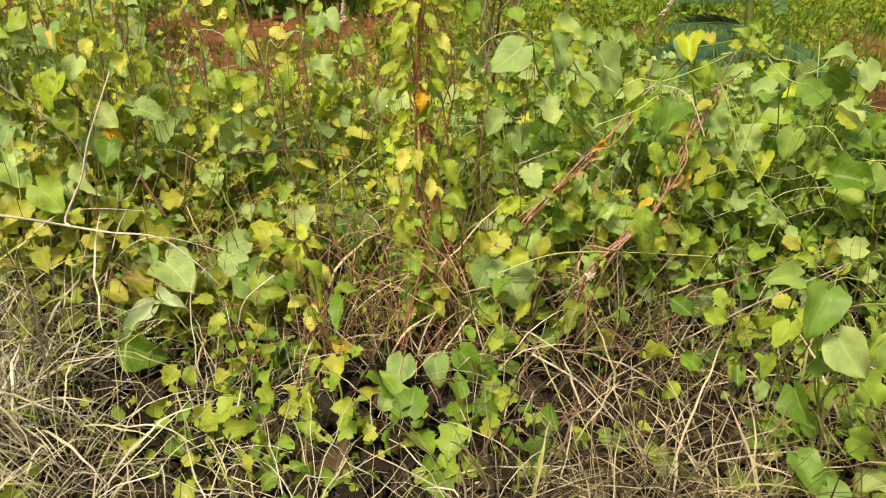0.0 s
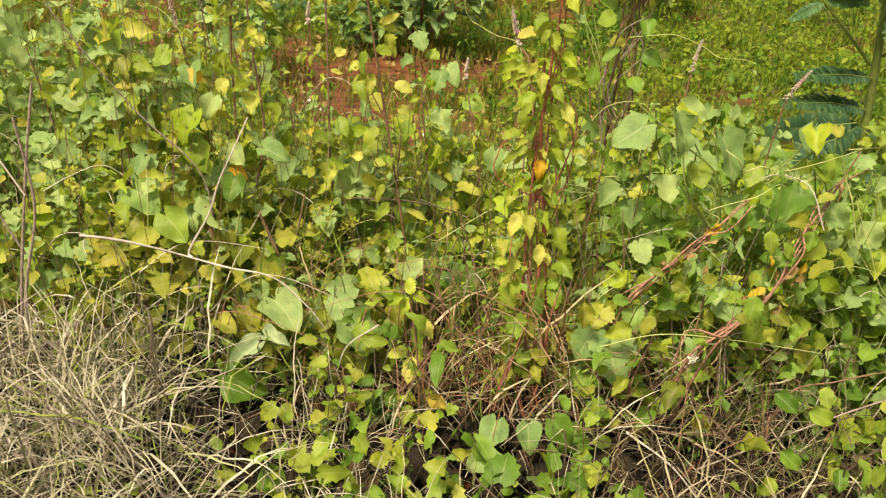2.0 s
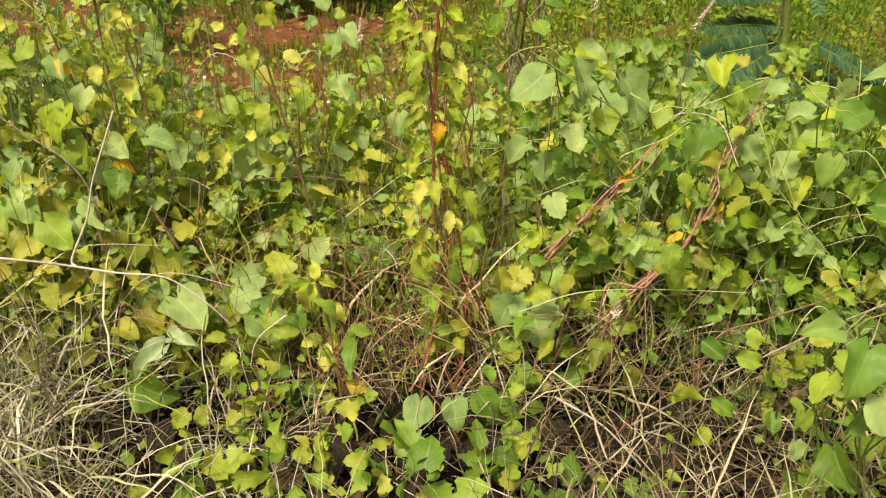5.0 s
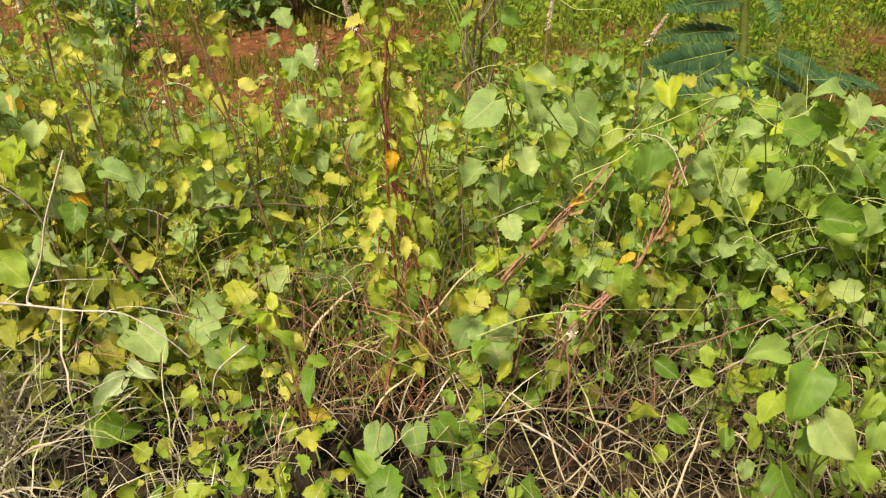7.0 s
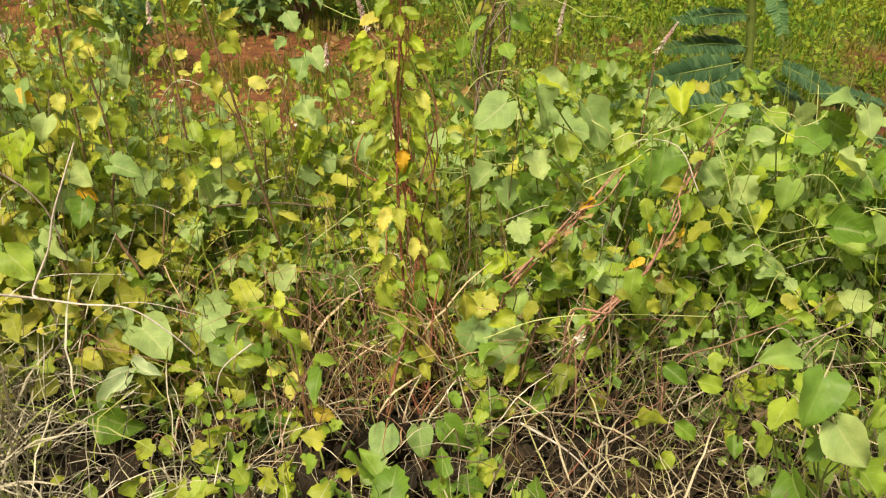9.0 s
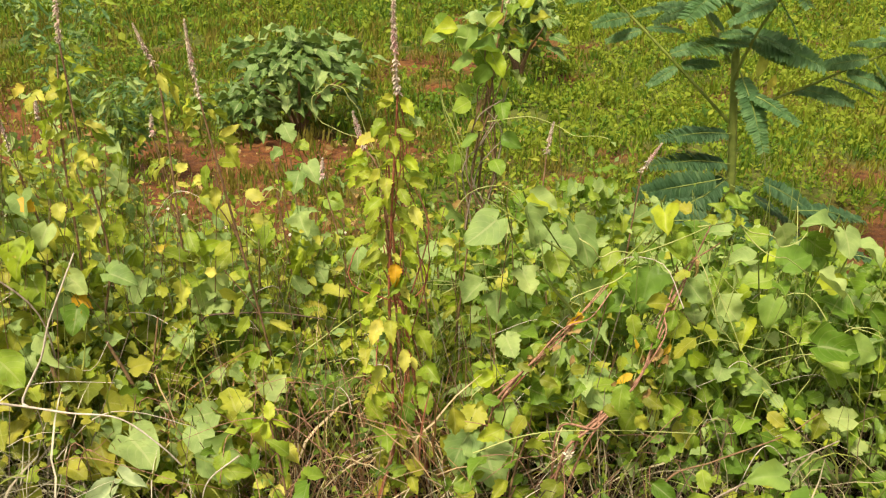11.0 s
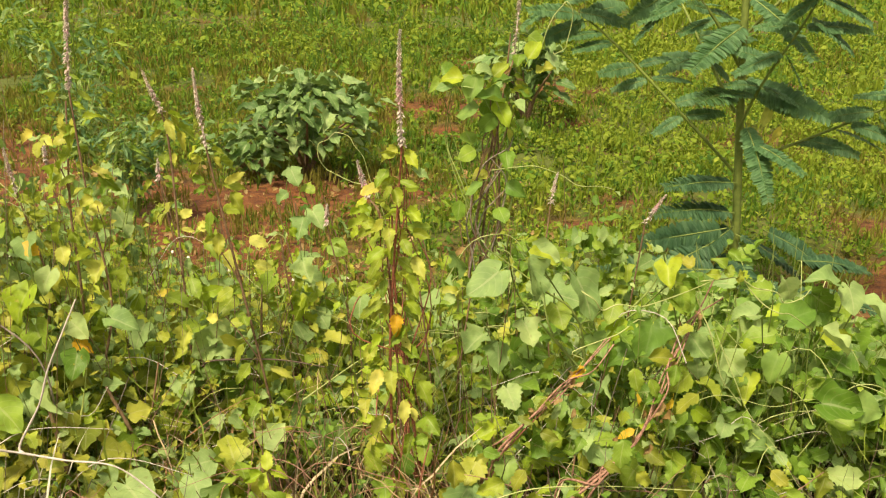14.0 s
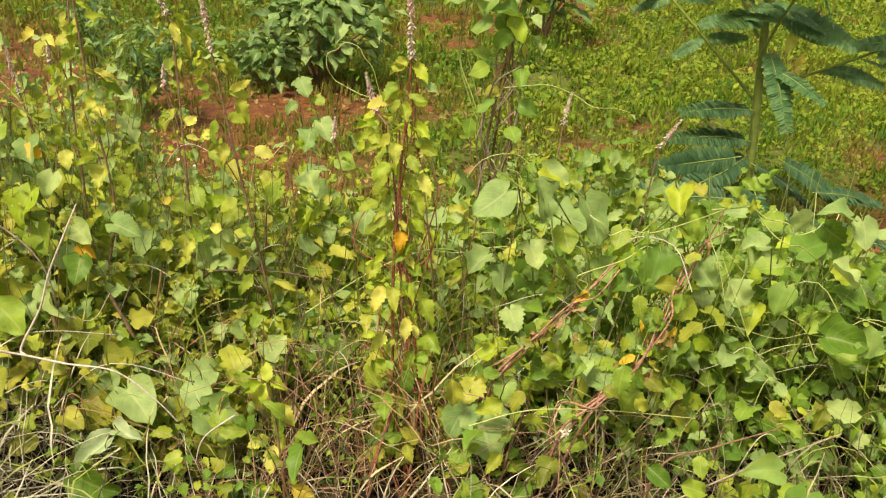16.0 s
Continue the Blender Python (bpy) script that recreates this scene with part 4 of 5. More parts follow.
# young yellow-green shoots in the dry grass
for x, y, top, spike in ((-0.75, 2.0, 0.95, 0.0), (-0.58, 2.05, 0.98, 0.05), (-0.46, 2.1, 0.86, 0.0), (-0.32, 2.1, 0.9, 0.0), (-0.2, 2.05, 0.88, 0.05), (-0.64, 2.25, 0.9, 0.0), (-0.88, 2.15, 0.98, 0.06), (-0.1, 2.25, 0.86, 0.0), (0.02, 2.1, 0.84, 0.0)):
    stalk([foot(x, y), (x + 0.02, y, 0.6), (x - 0.03, y, top)], "slender upright weed with small pale yellow-green leaves", spike, pink=0.3, bare=0.0, r0=0.0024, r1=0.0014, pairs=8, start=0.35, mats=(LIME, PALE, BRIGHT, PALE), size=0.042)
stalk([foot(-0.21, 1.3), (-0.215, 1.33, 0.44), (-0.23, 1.36, 0.57), (-0.25, 1.38, 0.67)], "young yellow-green shoot standing in dry grass", 0.0, pairs=2, start=0.3, r0=0.0026, mats=(BRIGHT, LIME), size=0.04, group="young shoots")
stalk([foot(0.16, 1.38), (0.17, 1.4, 0.5), (0.2, 1.42, 0.62)], "weed shoot with yellow-green toothed leaves", 0.0, pairs=8, start=0.2, r0=0.003, mats=(LIME, GREEN), size=0.055, group="young shoots")
stalk([foot(0.28, 1.45), (0.29, 1.5, 0.55), (0.3, 1.52, 0.68)], "weed shoot with yellowing leaves", 0.0, pairs=8, start=0.2, r0=0.003, mats=(LIME, GREEN, YELLOW), size=0.05, group="young shoots")


# ---- red-stemmed shrub leaning over ----
def leaning_shrub():
    at = foot(0.05, 1.28)
    ob = thing("leaning_shrub", at, "leaning weed with thick reddish stems and few leaves", "shrub")
    o = np.array(at)
    for pts, r, bark in (
        ([(0.24, 1.45, at[2]), (0.25, 1.41, 0.5), (0.265, 1.385, 0.61), (0.295, 1.385, 0.645), (0.34, 1.41, 0.672), (0.391, 1.45, 0.7), (0.43, 1.5, 0.75), (0.463, 1.55, 0.802), (0.51, 1.62, 0.84), (0.54, 1.62, 0.93)], 0.0038, STEM_SALMON),
        ([(0.26, 1.45, at[2]), (0.275, 1.4, 0.52), (0.305, 1.385, 0.635), (0.35, 1.4, 0.69), (0.4, 1.45, 0.725), (0.44, 1.52, 0.79), (0.48, 1.57, 0.83)], 0.0028, STEM_SALMON),
        ([(0.11, 1.5, at[2]), (0.12, 1.48, 0.5), (0.14, 1.465, 0.64), (0.165, 1.462, 0.69), (0.2, 1.48, 0.72), (0.25, 1.5, 0.762), (0.3, 1.52, 0.81), (0.348, 1.55, 0.851)], 0.0036, STEM_SALMON),
        ([(0.1, 1.5, at[2]), (0.13, 1.47, 0.6), (0.175, 1.47, 0.68), (0.24, 1.5, 0.74)], 0.0026, STEM_RED),
        ([(-0.09, 1.42, at[2] - 0.02), (-0.07, 1.43, 0.46), (-0.041, 1.46, 0.56), (-0.045, 1.49, 0.66)], 0.005, STEM_RED),
        ([(-0.03, 1.42, at[2]), (0.0, 1.43, 0.46), (0.01, 1.46, 0.6), (0.03, 1.5, 0.68)], 0.003, STEM_RED),
        ([(0.04, 1.42, at[2]), (0.0, 1.43, 0.44), (-0.03, 1.45, 0.56), (-0.02, 1.48, 0.7)], 0.0028, STEM_RED),
        ([(0.0, 1.42, at[2]), (-0.04, 1.47, 0.45), (0.0, 1.5, 0.55)], 0.0035, STEM_RED),
        ([(0.1, 1.34, at[2]), (0.2, 1.35, 0.46), (0.31, 1.39, 0.5), (0.4, 1.4, 0.6), (0.48, 1.44, 0.66)], 0.0018, STEM_BROWN),
        ([(0.42, 1.38, at[2]), (0.43, 1.34, 0.57), (0.52, 1.36, 0.605), (0.66, 1.42, 0.615), (0.74, 1.47, 0.63)], 0.0026, STEM_BROWN),
    ):
        p = [np.array(q) - o for q in pts]
        strands = 3 if r > 0.0034 and bark is STEM_SALMON else 1
        for k in range(strands):
            bent = [q + k * 0.007 * RNG.standard_normal(3) for q in p]
            part("stem", Soup().tube(bent, r * (0.8 - 0.14 * k if strands > 1 else 0.9), r * 0.35, 7, 8, 0, 0.55).mesh("stem", bark), ob)
        path = smooth_path(p, 6)
        if strands > 1:
            for _ in range(16):
                q = path[int(RNG.integers(len(path) // 2, len(path)))]
                add_leaf(ob, "toothed", (DEAD, DEAD, DEAD, OLIVE, ORANGE)[int(RNG.integers(5))], q + 0.012 * RNG.standard_normal(3), RNG.uniform(0.018, 0.036), (0.4 * RNG.standard_normal(), -0.8, 0.3), (RNG.uniform(-0.6, 0.6), -0.1, -1), 0.4, 0.6, "withered_leaf")
        for _ in range(7):
            q = path[int(RNG.integers(len(path) // 3, len(path)))]
            s = RNG.uniform(0.03, 0.055)
            add_leaf(ob, "toothed", (LIME, GREEN, GREEN, OLIVE, GREEN, LIME, OLIVE)[int(RNG.integers(7))], q + 0.03 * RNG.standard_normal(3), s, (0, -0.7, 0.6), (RNG.uniform(-1, 1), -0.2, -0.7), 0.35, 0.9)


leaning_shrub()


# ---- creepers with their large leaves ----
def runner(ob, points, r=0.0022, mat=STEM_GREEN, name="runner"):
    o = np.array(ob.matrix_basis.translation)
    path = [np.array(p) - o for p in points]
    if mat is TENDRIL:
        path = [q + 0.004 * RNG.standard_normal(3) for q in smooth_path(path, 2)]
        r *= 0.72
    return part(name, Soup().tube(path, r, r * 0.6, 6, 7, 0, 0.3).mesh(name, mat), ob)


at = foot(0.3, 1.62)
top_creeper = leafy("creeper", "creeper with large pale heart-shaped leaves topping the weeds", "creeper", at, (
    (0.12, 1.57, 0.95, 0.088, -45), (0.23, 1.62, 0.985, 0.06, 70),
    (0.46, 1.65, 0.945, 0.058, -10), (0.48, 1.6, 0.905, 0.054, 30), (0.36, 1.62, 0.87, 0.05, -20), (0.26, 1.6, 0.87, 0.06, 15),
), (PALE, PALE, PALE, GREEN, GREEN, LIME), "heart", base=(0.02, 0.0, 0.45), normal=(-0.1, -0.7, 0.65), jitter=0.2)
runner(top_creeper, [at, (0.33, 1.63, 0.6), (0.3, 1.6, 0.85), (0.22, 1.59, 0.93), (0.15, 1.6, 0.98), (0.12, 1.6, 1.0)])
runner(top_creeper, [(0.27, 1.58, 0.965), (0.31, 1.56, 0.91), (0.36, 1.57, 0.9), (0.43, 1.58, 0.91), (0.51, 1.58, 0.95), (0.53, 1.55, 0.985)], 0.002, TENDRIL)
runner(top_creeper, [(0.51, 1.58, 0.955), (0.56, 1.56, 0.965), (0.62, 1.55, 0.95), (0.65, 1.55, 0.93), (0.7, 1.56, 0.945)], 0.0018, TENDRIL, "tendril")
runner(top_creeper, [(0.58, 1.56, 0.965), (0.62, 1.55, 0.92), (0.67, 1.55, 0.9), (0.74, 1.6, 0.84)], 0.0018, TENDRIL, "tendril")
runner(top_creeper, [(0.5, 1.57, 0.93), (0.53, 1.56, 0.87), (0.56, 1.55, 0.78), (0.6, 1.55, 0.72)], 0.0018, TENDRIL, "tendril")
o = np.array(at)
for q, s, n, tip, w in (((0.2, 1.57, 0.955), 0.068, (0.75, -0.6, 0.3), (-0.1, 0, -1), 0.7), ((0.3, 1.57, 0.925), 0.085, (0.45, -0.55, 0.7), (0.55, -0.3, -0.8), 0.85), ((0.22, 1.58, 0.93), 0.05, (-0.5, -0.3, 0.8), (0.3, -0.4, -0.5), 0.8)):
    add_leaf(top_creeper, "heart", PALE, np.array(q) - o, s, n, tip, 0.1, w)
for q, s, kind in (((0.53, 1.55, 1.0), 0.03, "ovate"), ((0.545, 1.55, 0.985), 0.025, "toothed"), ((0.52, 1.55, 0.98), 0.026, "toothed"), ((0.565, 1.55, 0.975), 0.024, "toothed"), ((0.6, 1.55, 0.975), 0.016, "ovate")):
    add_leaf(top_creeper, kind, LIME, np.array(q) - o, s, (0.2, -0.8, 0.4), (0.1, 0, 1), 0.3)

leafy("creeper", "creeper with rounded green leaves spread over the bank", "creeper", foot(0.85, 1.75), (
    (0.453, 1.60, 0.957, 0.059, 15), (0.786, 1.70, 0.913, 0.067, -75), (0.843, 1.70, 0.872, 0.069, 0), (0.896, 1.70, 0.850, 0.072, 20), (0.612, 1.62, 0.867, 0.056, -75),
    (0.748, 1.70, 0.838, 0.081, 70), (0.226, 1.60, 0.984, 0.059, 60), (0.611, 1.60, 0.629, 0.069, 20), (0.669, 1.60, 0.604, 0.067, 50), (0.785, 1.55, 0.720, 0.090, 80),
    (0.838, 1.55, 0.716, 0.079, 60), (0.489, 1.60, 0.906, 0.052, 40), (0.803, 1.65, 0.801, 0.067, 10), (0.682, 1.62, 0.761, 0.066, -20),
), (BRIGHT, PALE, PALE, PALE, PALE, FRESH, BRIGHT, GREEN, PALE, GREEN, FRESH, GREEN, PALE, FRESH,), "heart", normal=(0, -0.5, 0.8), jitter=0.7)
leafy("creeper", "creeper with broad lobed leaves, some pale", "creeper", foot(0.45, 1.72), (
    (0.424, 1.58, 0.832, 0.093, -20), (0.384, 1.60, 0.789, 0.076, -60), (0.373, 1.62, 0.836, 0.054, 0), (0.108, 1.66, 0.781, 0.066, -20), (0.152, 1.64, 0.761, 0.065, 30),
    (0.204, 1.60, 0.836, 0.062, 10), (0.532, 1.62, 0.803, 0.060, 0), (0.593, 1.60, 0.778, 0.065, 20), (0.334, 1.60, 0.813, 0.064, 10),
), (FRESH, FRESH, BRIGHT, PALE, PALE, PALE, PALE, PALE, FRESH,), "lobed", normal=(0, -0.6, 0.7), jitter=0.6)
leafy("creeper", "low creeper with broad soft lobed leaves beside red stems", "creeper", foot(0.14, 1.45), (
    (0.134, 1.42, 0.562, 0.115, 0), (0.084, 1.43, 0.582, 0.081, -20), (0.328, 1.48, 0.670, 0.110, 10), (0.175, 1.58, 0.707, 0.058, 20), (0.125, 1.50, 0.674, 0.049, -30),
    (0.165, 1.46, 0.627, 0.053, 10), (0.101, 1.46, 0.623, 0.058, -10), (0.242, 1.36, 0.535, 0.052, 0),
), (PALE, PALE, PALE, PALE, BRIGHT, FRESH, LIME, OLIVE,), "jagged", r=0.0014, normal=(0, -0.55, 0.75), jitter=0.4)
leafy("creeper", "creeper with yellow-green and pale heart-shaped leaves", "creeper", foot(-0.62, 1.62), (
    (-0.736, 1.60, 0.875, 0.078, -15), (-0.595, 1.70, 0.792, 0.070, 60), (-0.707, 1.65, 0.898, 0.055, -30), (-0.663, 1.65, 0.799, 0.060, 60), (-0.713, 1.60, 0.807, 0.067, 20),
    (-0.794, 1.50, 0.750, 0.082, 30), (-0.717, 1.45, 0.725, 0.081, 50), (-0.654, 1.60, 0.748, 0.064, 0), (-0.696, 1.63, 0.754, 0.060, -60),
), (BRIGHT, PALE, PALE, PALE, LIME, FRESH, GREEN, GREEN, PALE,), "heart", r=0.0014)
leafy("seedling", "weed stem with a few orange-yellow withering leaves", "weed", foot(-0.62, 1.75), (
    (-0.657, 1.65, 0.765, 0.050, 75), (-0.653, 1.76, 0.877, 0.064, 0), (-0.720, 1.76, 0.908, 0.051, 10), (-0.757, 1.70, 0.944, 0.051, 65),
), (ORANGE, YELLOW, YELLOW, ORANGE,), "toothed", r=0.0012)
leafy("creeper", "creeper with lobed green leaves between brown stalks", "creeper", foot(-0.35, 1.85), (
    (-0.392, 1.80, 0.558, 0.103, 0), (-0.448, 1.80, 0.684, 0.099, -60), (-0.405, 1.85, 0.682, 0.073, 30), (-0.167, 1.68, 0.540, 0.082, 0), (-0.197, 1.70, 0.540, 0.069, -30),
    (-0.273, 2.00, 0.783, 0.068, 20), (-0.300, 2.10, 0.852, 0.063, -20), (-0.298, 1.90, 0.532, 0.063, 10), (-0.240, 1.85, 0.519, 0.068, 0),
), (GREEN, PALE, PALE, DARK, DARK, PALE, PALE, PALE, GREEN,), "lobed", r=0.0014)
leafy("creeper", "pale rounded leaves of a creeper between tall stalks", "creeper", foot(-0.3, 2.15), (
    (-0.29, 2.3, 0.81, 0.07, 20), (-0.32, 2.2, 0.72, 0.066, -40), (-0.21, 2.1, 0.8, 0.06, 50), (-0.14, 1.9, 0.74, 0.06, 0), (-0.24, 2.0, 0.66, 0.06, 30), (-0.36, 2.0, 0.75, 0.055, -20),
), (PALE, PALE, GREEN), "heart", r=0.0016)
leafy("creeper", "pale creeper leaves topping the weeds", "creeper", foot(-0.78, 1.75), (
    (-0.76, 1.7, 0.94, 0.06, 30), (-0.83, 1.72, 0.97, 0.055, -30), (-0.74, 2.0, 0.78, 0.06, 10), (-0.9, 1.8, 0.9, 0.07, -50), (-0.98, 1.85, 0.95, 0.06, 20), (-0.86, 1.9, 0.82, 0.06, 40), (-1.05, 1.8, 0.85, 0.065, -10),
), (PALE, GREEN, PALE, LIME), "heart", r=0.0016)
leafy("seedling", "wilting yellow leaves on a thin weed stem", "weed", foot(-0.28, 1.8), (
    (-0.320, 1.85, 0.582, 0.075, 0), (-0.234, 1.93, 0.557, 0.048, 0), (-0.521, 1.76, 0.574, 0.084, 0), (-0.351, 1.86, 0.907, 0.056, 90), (-0.344, 1.86, 0.852, 0.049, 90),
    (-0.395, 1.80, 0.891, 0.065, 10), (-0.597, 1.76, 0.861, 0.059, 0), (-0.462, 1.76, 0.844, 0.060, 10), (-0.491, 1.76, 0.734, 0.067, 0), (-0.561, 1.74, 0.604, 0.063, -10),
), (YELLOW, YELLOW, LIME, YELLOW, YELLOW, LIME, LIME, LIME, YELLOW, OLIVE,), "toothed", r=0.0012, wide=0.85)
leafy("creeper", "low creeper with three dull green leaves over straw", "creeper", foot(-0.02, 1.38), (
    (-0.076, 1.25, 0.487, 0.068, -20), (-0.009, 1.25, 0.488, 0.06, 0), (0.045, 1.25, 0.508, 0.064, 35), (-0.09, 1.22, 0.445, 0.066, -70), (0.0, 1.2, 0.4, 0.06, 20), (0.13, 1.35, 0.4, 0.05, 0),
), (PALE, PALE, GREEN), "heart", r=0.0014)
leafy("creeper", "low creeper with rounded leaves over straw", "creeper", foot(-0.46, 1.5), (
    (-0.501, 1.43, 0.574, 0.100, 60), (-0.390, 1.43, 0.592, 0.069, 20), (-0.353, 1.42, 0.551, 0.100, 40), (-0.556, 1.46, 0.596, 0.043, 10), (-0.610, 1.40, 0.548, 0.054, 80),
    (-0.573, 1.44, 0.548, 0.070, 30), (-0.552, 1.32, 0.474, 0.093, 80), (-0.292, 1.50, 0.550, 0.055, 0),
), (PALE, PALE, PALE, PALE, LIME, OLIVE, GREEN, OLIVE,), "heart", r=0.0014, jitter=0.6)
leafy("creeper", "two silvery green arrow-shaped leaves over dry grass", "creeper", foot(-0.5, 1.44), (
    (-0.55, 1.345, 0.525, 0.085, -35), (-0.505, 1.385, 0.535, 0.066, 75),
), (SILVER,), "heart", r=0.0014, normal=(0, -0.45, 0.85), jitter=0.15, wide=0.6)
leafy("creeper", "bright green leaves standing over dead stems", "creeper", foot(0.45, 1.3), (
    (0.41, 1.28, 0.605, 0.06, 60), (0.465, 1.27, 0.59, 0.06, 115), (0.43, 1.25, 0.51, 0.056, 50), (0.4, 1.22, 0.47, 0.05, -30), (0.5, 1.2, 0.52, 0.05, 10),
), (GREEN, GREEN, GREEN, LIME), "ovate", r=0.0014, wide=1.0)

# broad-leaved plant close to the path
leafy("broadleaf_weed", "bright green broad-leaved plant beside the dry grass", "weed", foot(0.6, 1.08), (
    (0.51, 1.0, 0.785, 0.08, 8), (0.555, 0.98, 0.725, 0.078, 20), (0.505, 0.98, 0.635, 0.068, -20), (0.525, 0.95, 0.54, 0.066, 10), (0.59, 0.95, 0.595, 0.062, 30),
    (0.56, 0.92, 0.515, 0.06, -15), (0.462, 1.02, 0.628, 0.034, 0), (0.59, 0.97, 0.668, 0.06, 40), (0.5, 1.1, 0.775, 0.056, -70), (0.505, 1.08, 0.69, 0.06, -85), (0.62, 1.0, 0.7, 0.05, 40), (0.63, 0.95, 0.52, 0.055, 10), (0.48, 1.05, 0.655, 0.036, -30), (0.54, 1.04, 0.66, 0.045, 10),
), (FRESH, PALE, GREEN, FRESH, GREEN), "heart", r=0.0018, normal=(-0.1, -0.65, 0.7), jitter=0.9, wide=0.98)
leafy("broadleaf_weed", "bright green broad-leaved plant among creepers", "weed", foot(0.85, 1.2), (
    (0.75, 1.14, 0.62, 0.055, 0), (0.82, 1.18, 0.6, 0.06, 30), (0.78, 1.24, 0.66, 0.05, -50), (0.88, 1.28, 0.66, 0.055, 60), (0.9, 1.15, 0.55, 0.06, 10), (0.72, 1.2, 0.58, 0.055, -20), (0.95, 1.3, 0.68, 0.06, 30), (0.8, 1.1, 0.5, 0.06, 0),
), (GREEN, PALE, GREEN), "heart", r=0.002, normal=(0, -0.7, 0.7), jitter=0.4)

# creeper climbing the dry stalk, with its free tendrils
climber = leafy("climber", "light green creeper climbing a dry stalk", "creeper", foot(0.14, 2.36), (
    (0.15, 2.33, 1.1, 0.075, 20), (0.18, 2.33, 1.17, 0.06, -30), (0.26, 2.34, 1.27, 0.065, 70), (0.22, 2.34, 1.22, 0.05, -20), (0.1, 2.35, 1.02, 0.06, 10), (0.2, 2.34, 1.07, 0.06, 40), (0.14, 2.35, 0.92, 0.06, -40),
    (0.24, 2.35, 1.14, 0.05, 90), (0.05, 2.45, 1.17, 0.075, 150), (0.02, 2.46, 1.13, 0.06, -100), (0.1, 2.46, 1.14, 0.06, 110),
), (GREEN, GREEN, LIME, GREEN), "ovate", r=0.0015, wide=1.25, base=(0.02, 0, 0.5))
runner(climber, [(0.27, 2.34, 1.25), (0.3, 2.33, 1.33), (0.33, 2.33, 1.36), (0.345, 2.33, 1.31), (0.33, 2.33, 1.25), (0.3, 2.33, 1.24)], 0.0018, TENDRIL, "tendril")
runner(climber, [(0.12, 2.32, 1.12), (0.16, 2.31, 1.13), (0.18, 2.31, 1.07), (0.19, 2.31, 1.03)], 0.0022, TENDRIL, "tendril")
runner(climber, [(0.16, 2.3, 0.95), (0.28, 2.26, 0.97), (0.38, 2.22, 0.94), (0.46, 2.2, 0.93)], 0.0018, TENDRIL, "tendril")
for x, z, s, turn, mat in ((0.11, 1.16, 0.075, -20, FRESH), (0.14, 1.13, 0.085, 15, FRESH), (0.1, 1.1, 0.07, -50, FRESH), (0.18, 1.1, 0.075, 35, BRIGHT), (0.15, 1.07, 0.065, -10, FRESH), (0.13, 1.2, 0.05, 150, PALE), (0.22, 1.12, 0.05, 60, PALE), (0.17, 1.2, 0.05, 120, LIME), (0.06, 1.18, 0.06, 175, BRIGHT), (0.04, 1.16, 0.05, -95, PALE), (0.09, 1.17, 0.05, 110, PALE), (0.25, 1.25, 0.06, 160, BRIGHT), (0.28, 1.2, 0.05, 95, LIME), (0.23, 1.06, 0.05, 40, PALE), (0.1, 0.99, 0.06, -60, GREEN), (0.2, 0.98, 0.06, 20, GREEN), (0.12, 0.9, 0.06, -90, FRESH), (0.22, 0.9, 0.06, 70, FRESH), (0.19, 0.83, 0.06, 10, GREEN), (0.08, 0.84, 0.055, -30, GREEN)):
    a = radians(turn)
    add_leaf(climber, "ovate", mat, np.array((x, 2.3, z)) - np.array(climber.matrix_basis.translation), s, (0.1, -0.6, 0.6), (math.sin(a), -0.25, -math.cos(a)), 0.35, 1.05)
for k in range(9):
    x, top = 0.11 + 0.014 * k, 0.85 + 0.03 * (k * 5 % 9)
    runner(climber, [foot(x - 0.02, 2.34), (x + 0.02 * math.sin(3 * k), 2.34, 0.6), (0.14 + 0.05 * math.sin(2 * k), 2.33, 0.8), (0.17 + 0.035 * math.sin(5 * k), 2.33, top), (0.19 + 0.03 * math.cos(4 * k), 2.32, top + 0.06)], 0.0024, (STEM_OLD, STEM_BROWN)[k % 2], "dry_strand")
loop_tendril = thing("tendril", foot(-0.12, 1.98), "pale curled tendril reaching over the weeds", "tendril")
runner(loop_tendril, [foot(-0.12, 1.98), (-0.11, 1.98, 0.7), (-0.09, 1.98, 0.9), (-0.12, 1.98, 0.99), (-0.2, 2.0, 1.02), (-0.235, 2.0, 1.05), (-0.22, 2.0, 1.1), (-0.17, 2.0, 1.1), (-0.13, 2.0, 1.05), (-0.11, 2.0, 0.97)], 0.0017, TENDRIL, "vine")

leafy("gourd_seedling", "small gourd plant with drooping lobed leaves", "plant", foot(-0.48, 3.2), (
    (-0.5, 3.17, 0.66, 0.085, 20), (-0.45, 3.18, 0.61, 0.06, 60), (-0.55, 3.2, 0.57, 0.06, -40),
), (PALE, GREEN), "lobed", r=0.002)


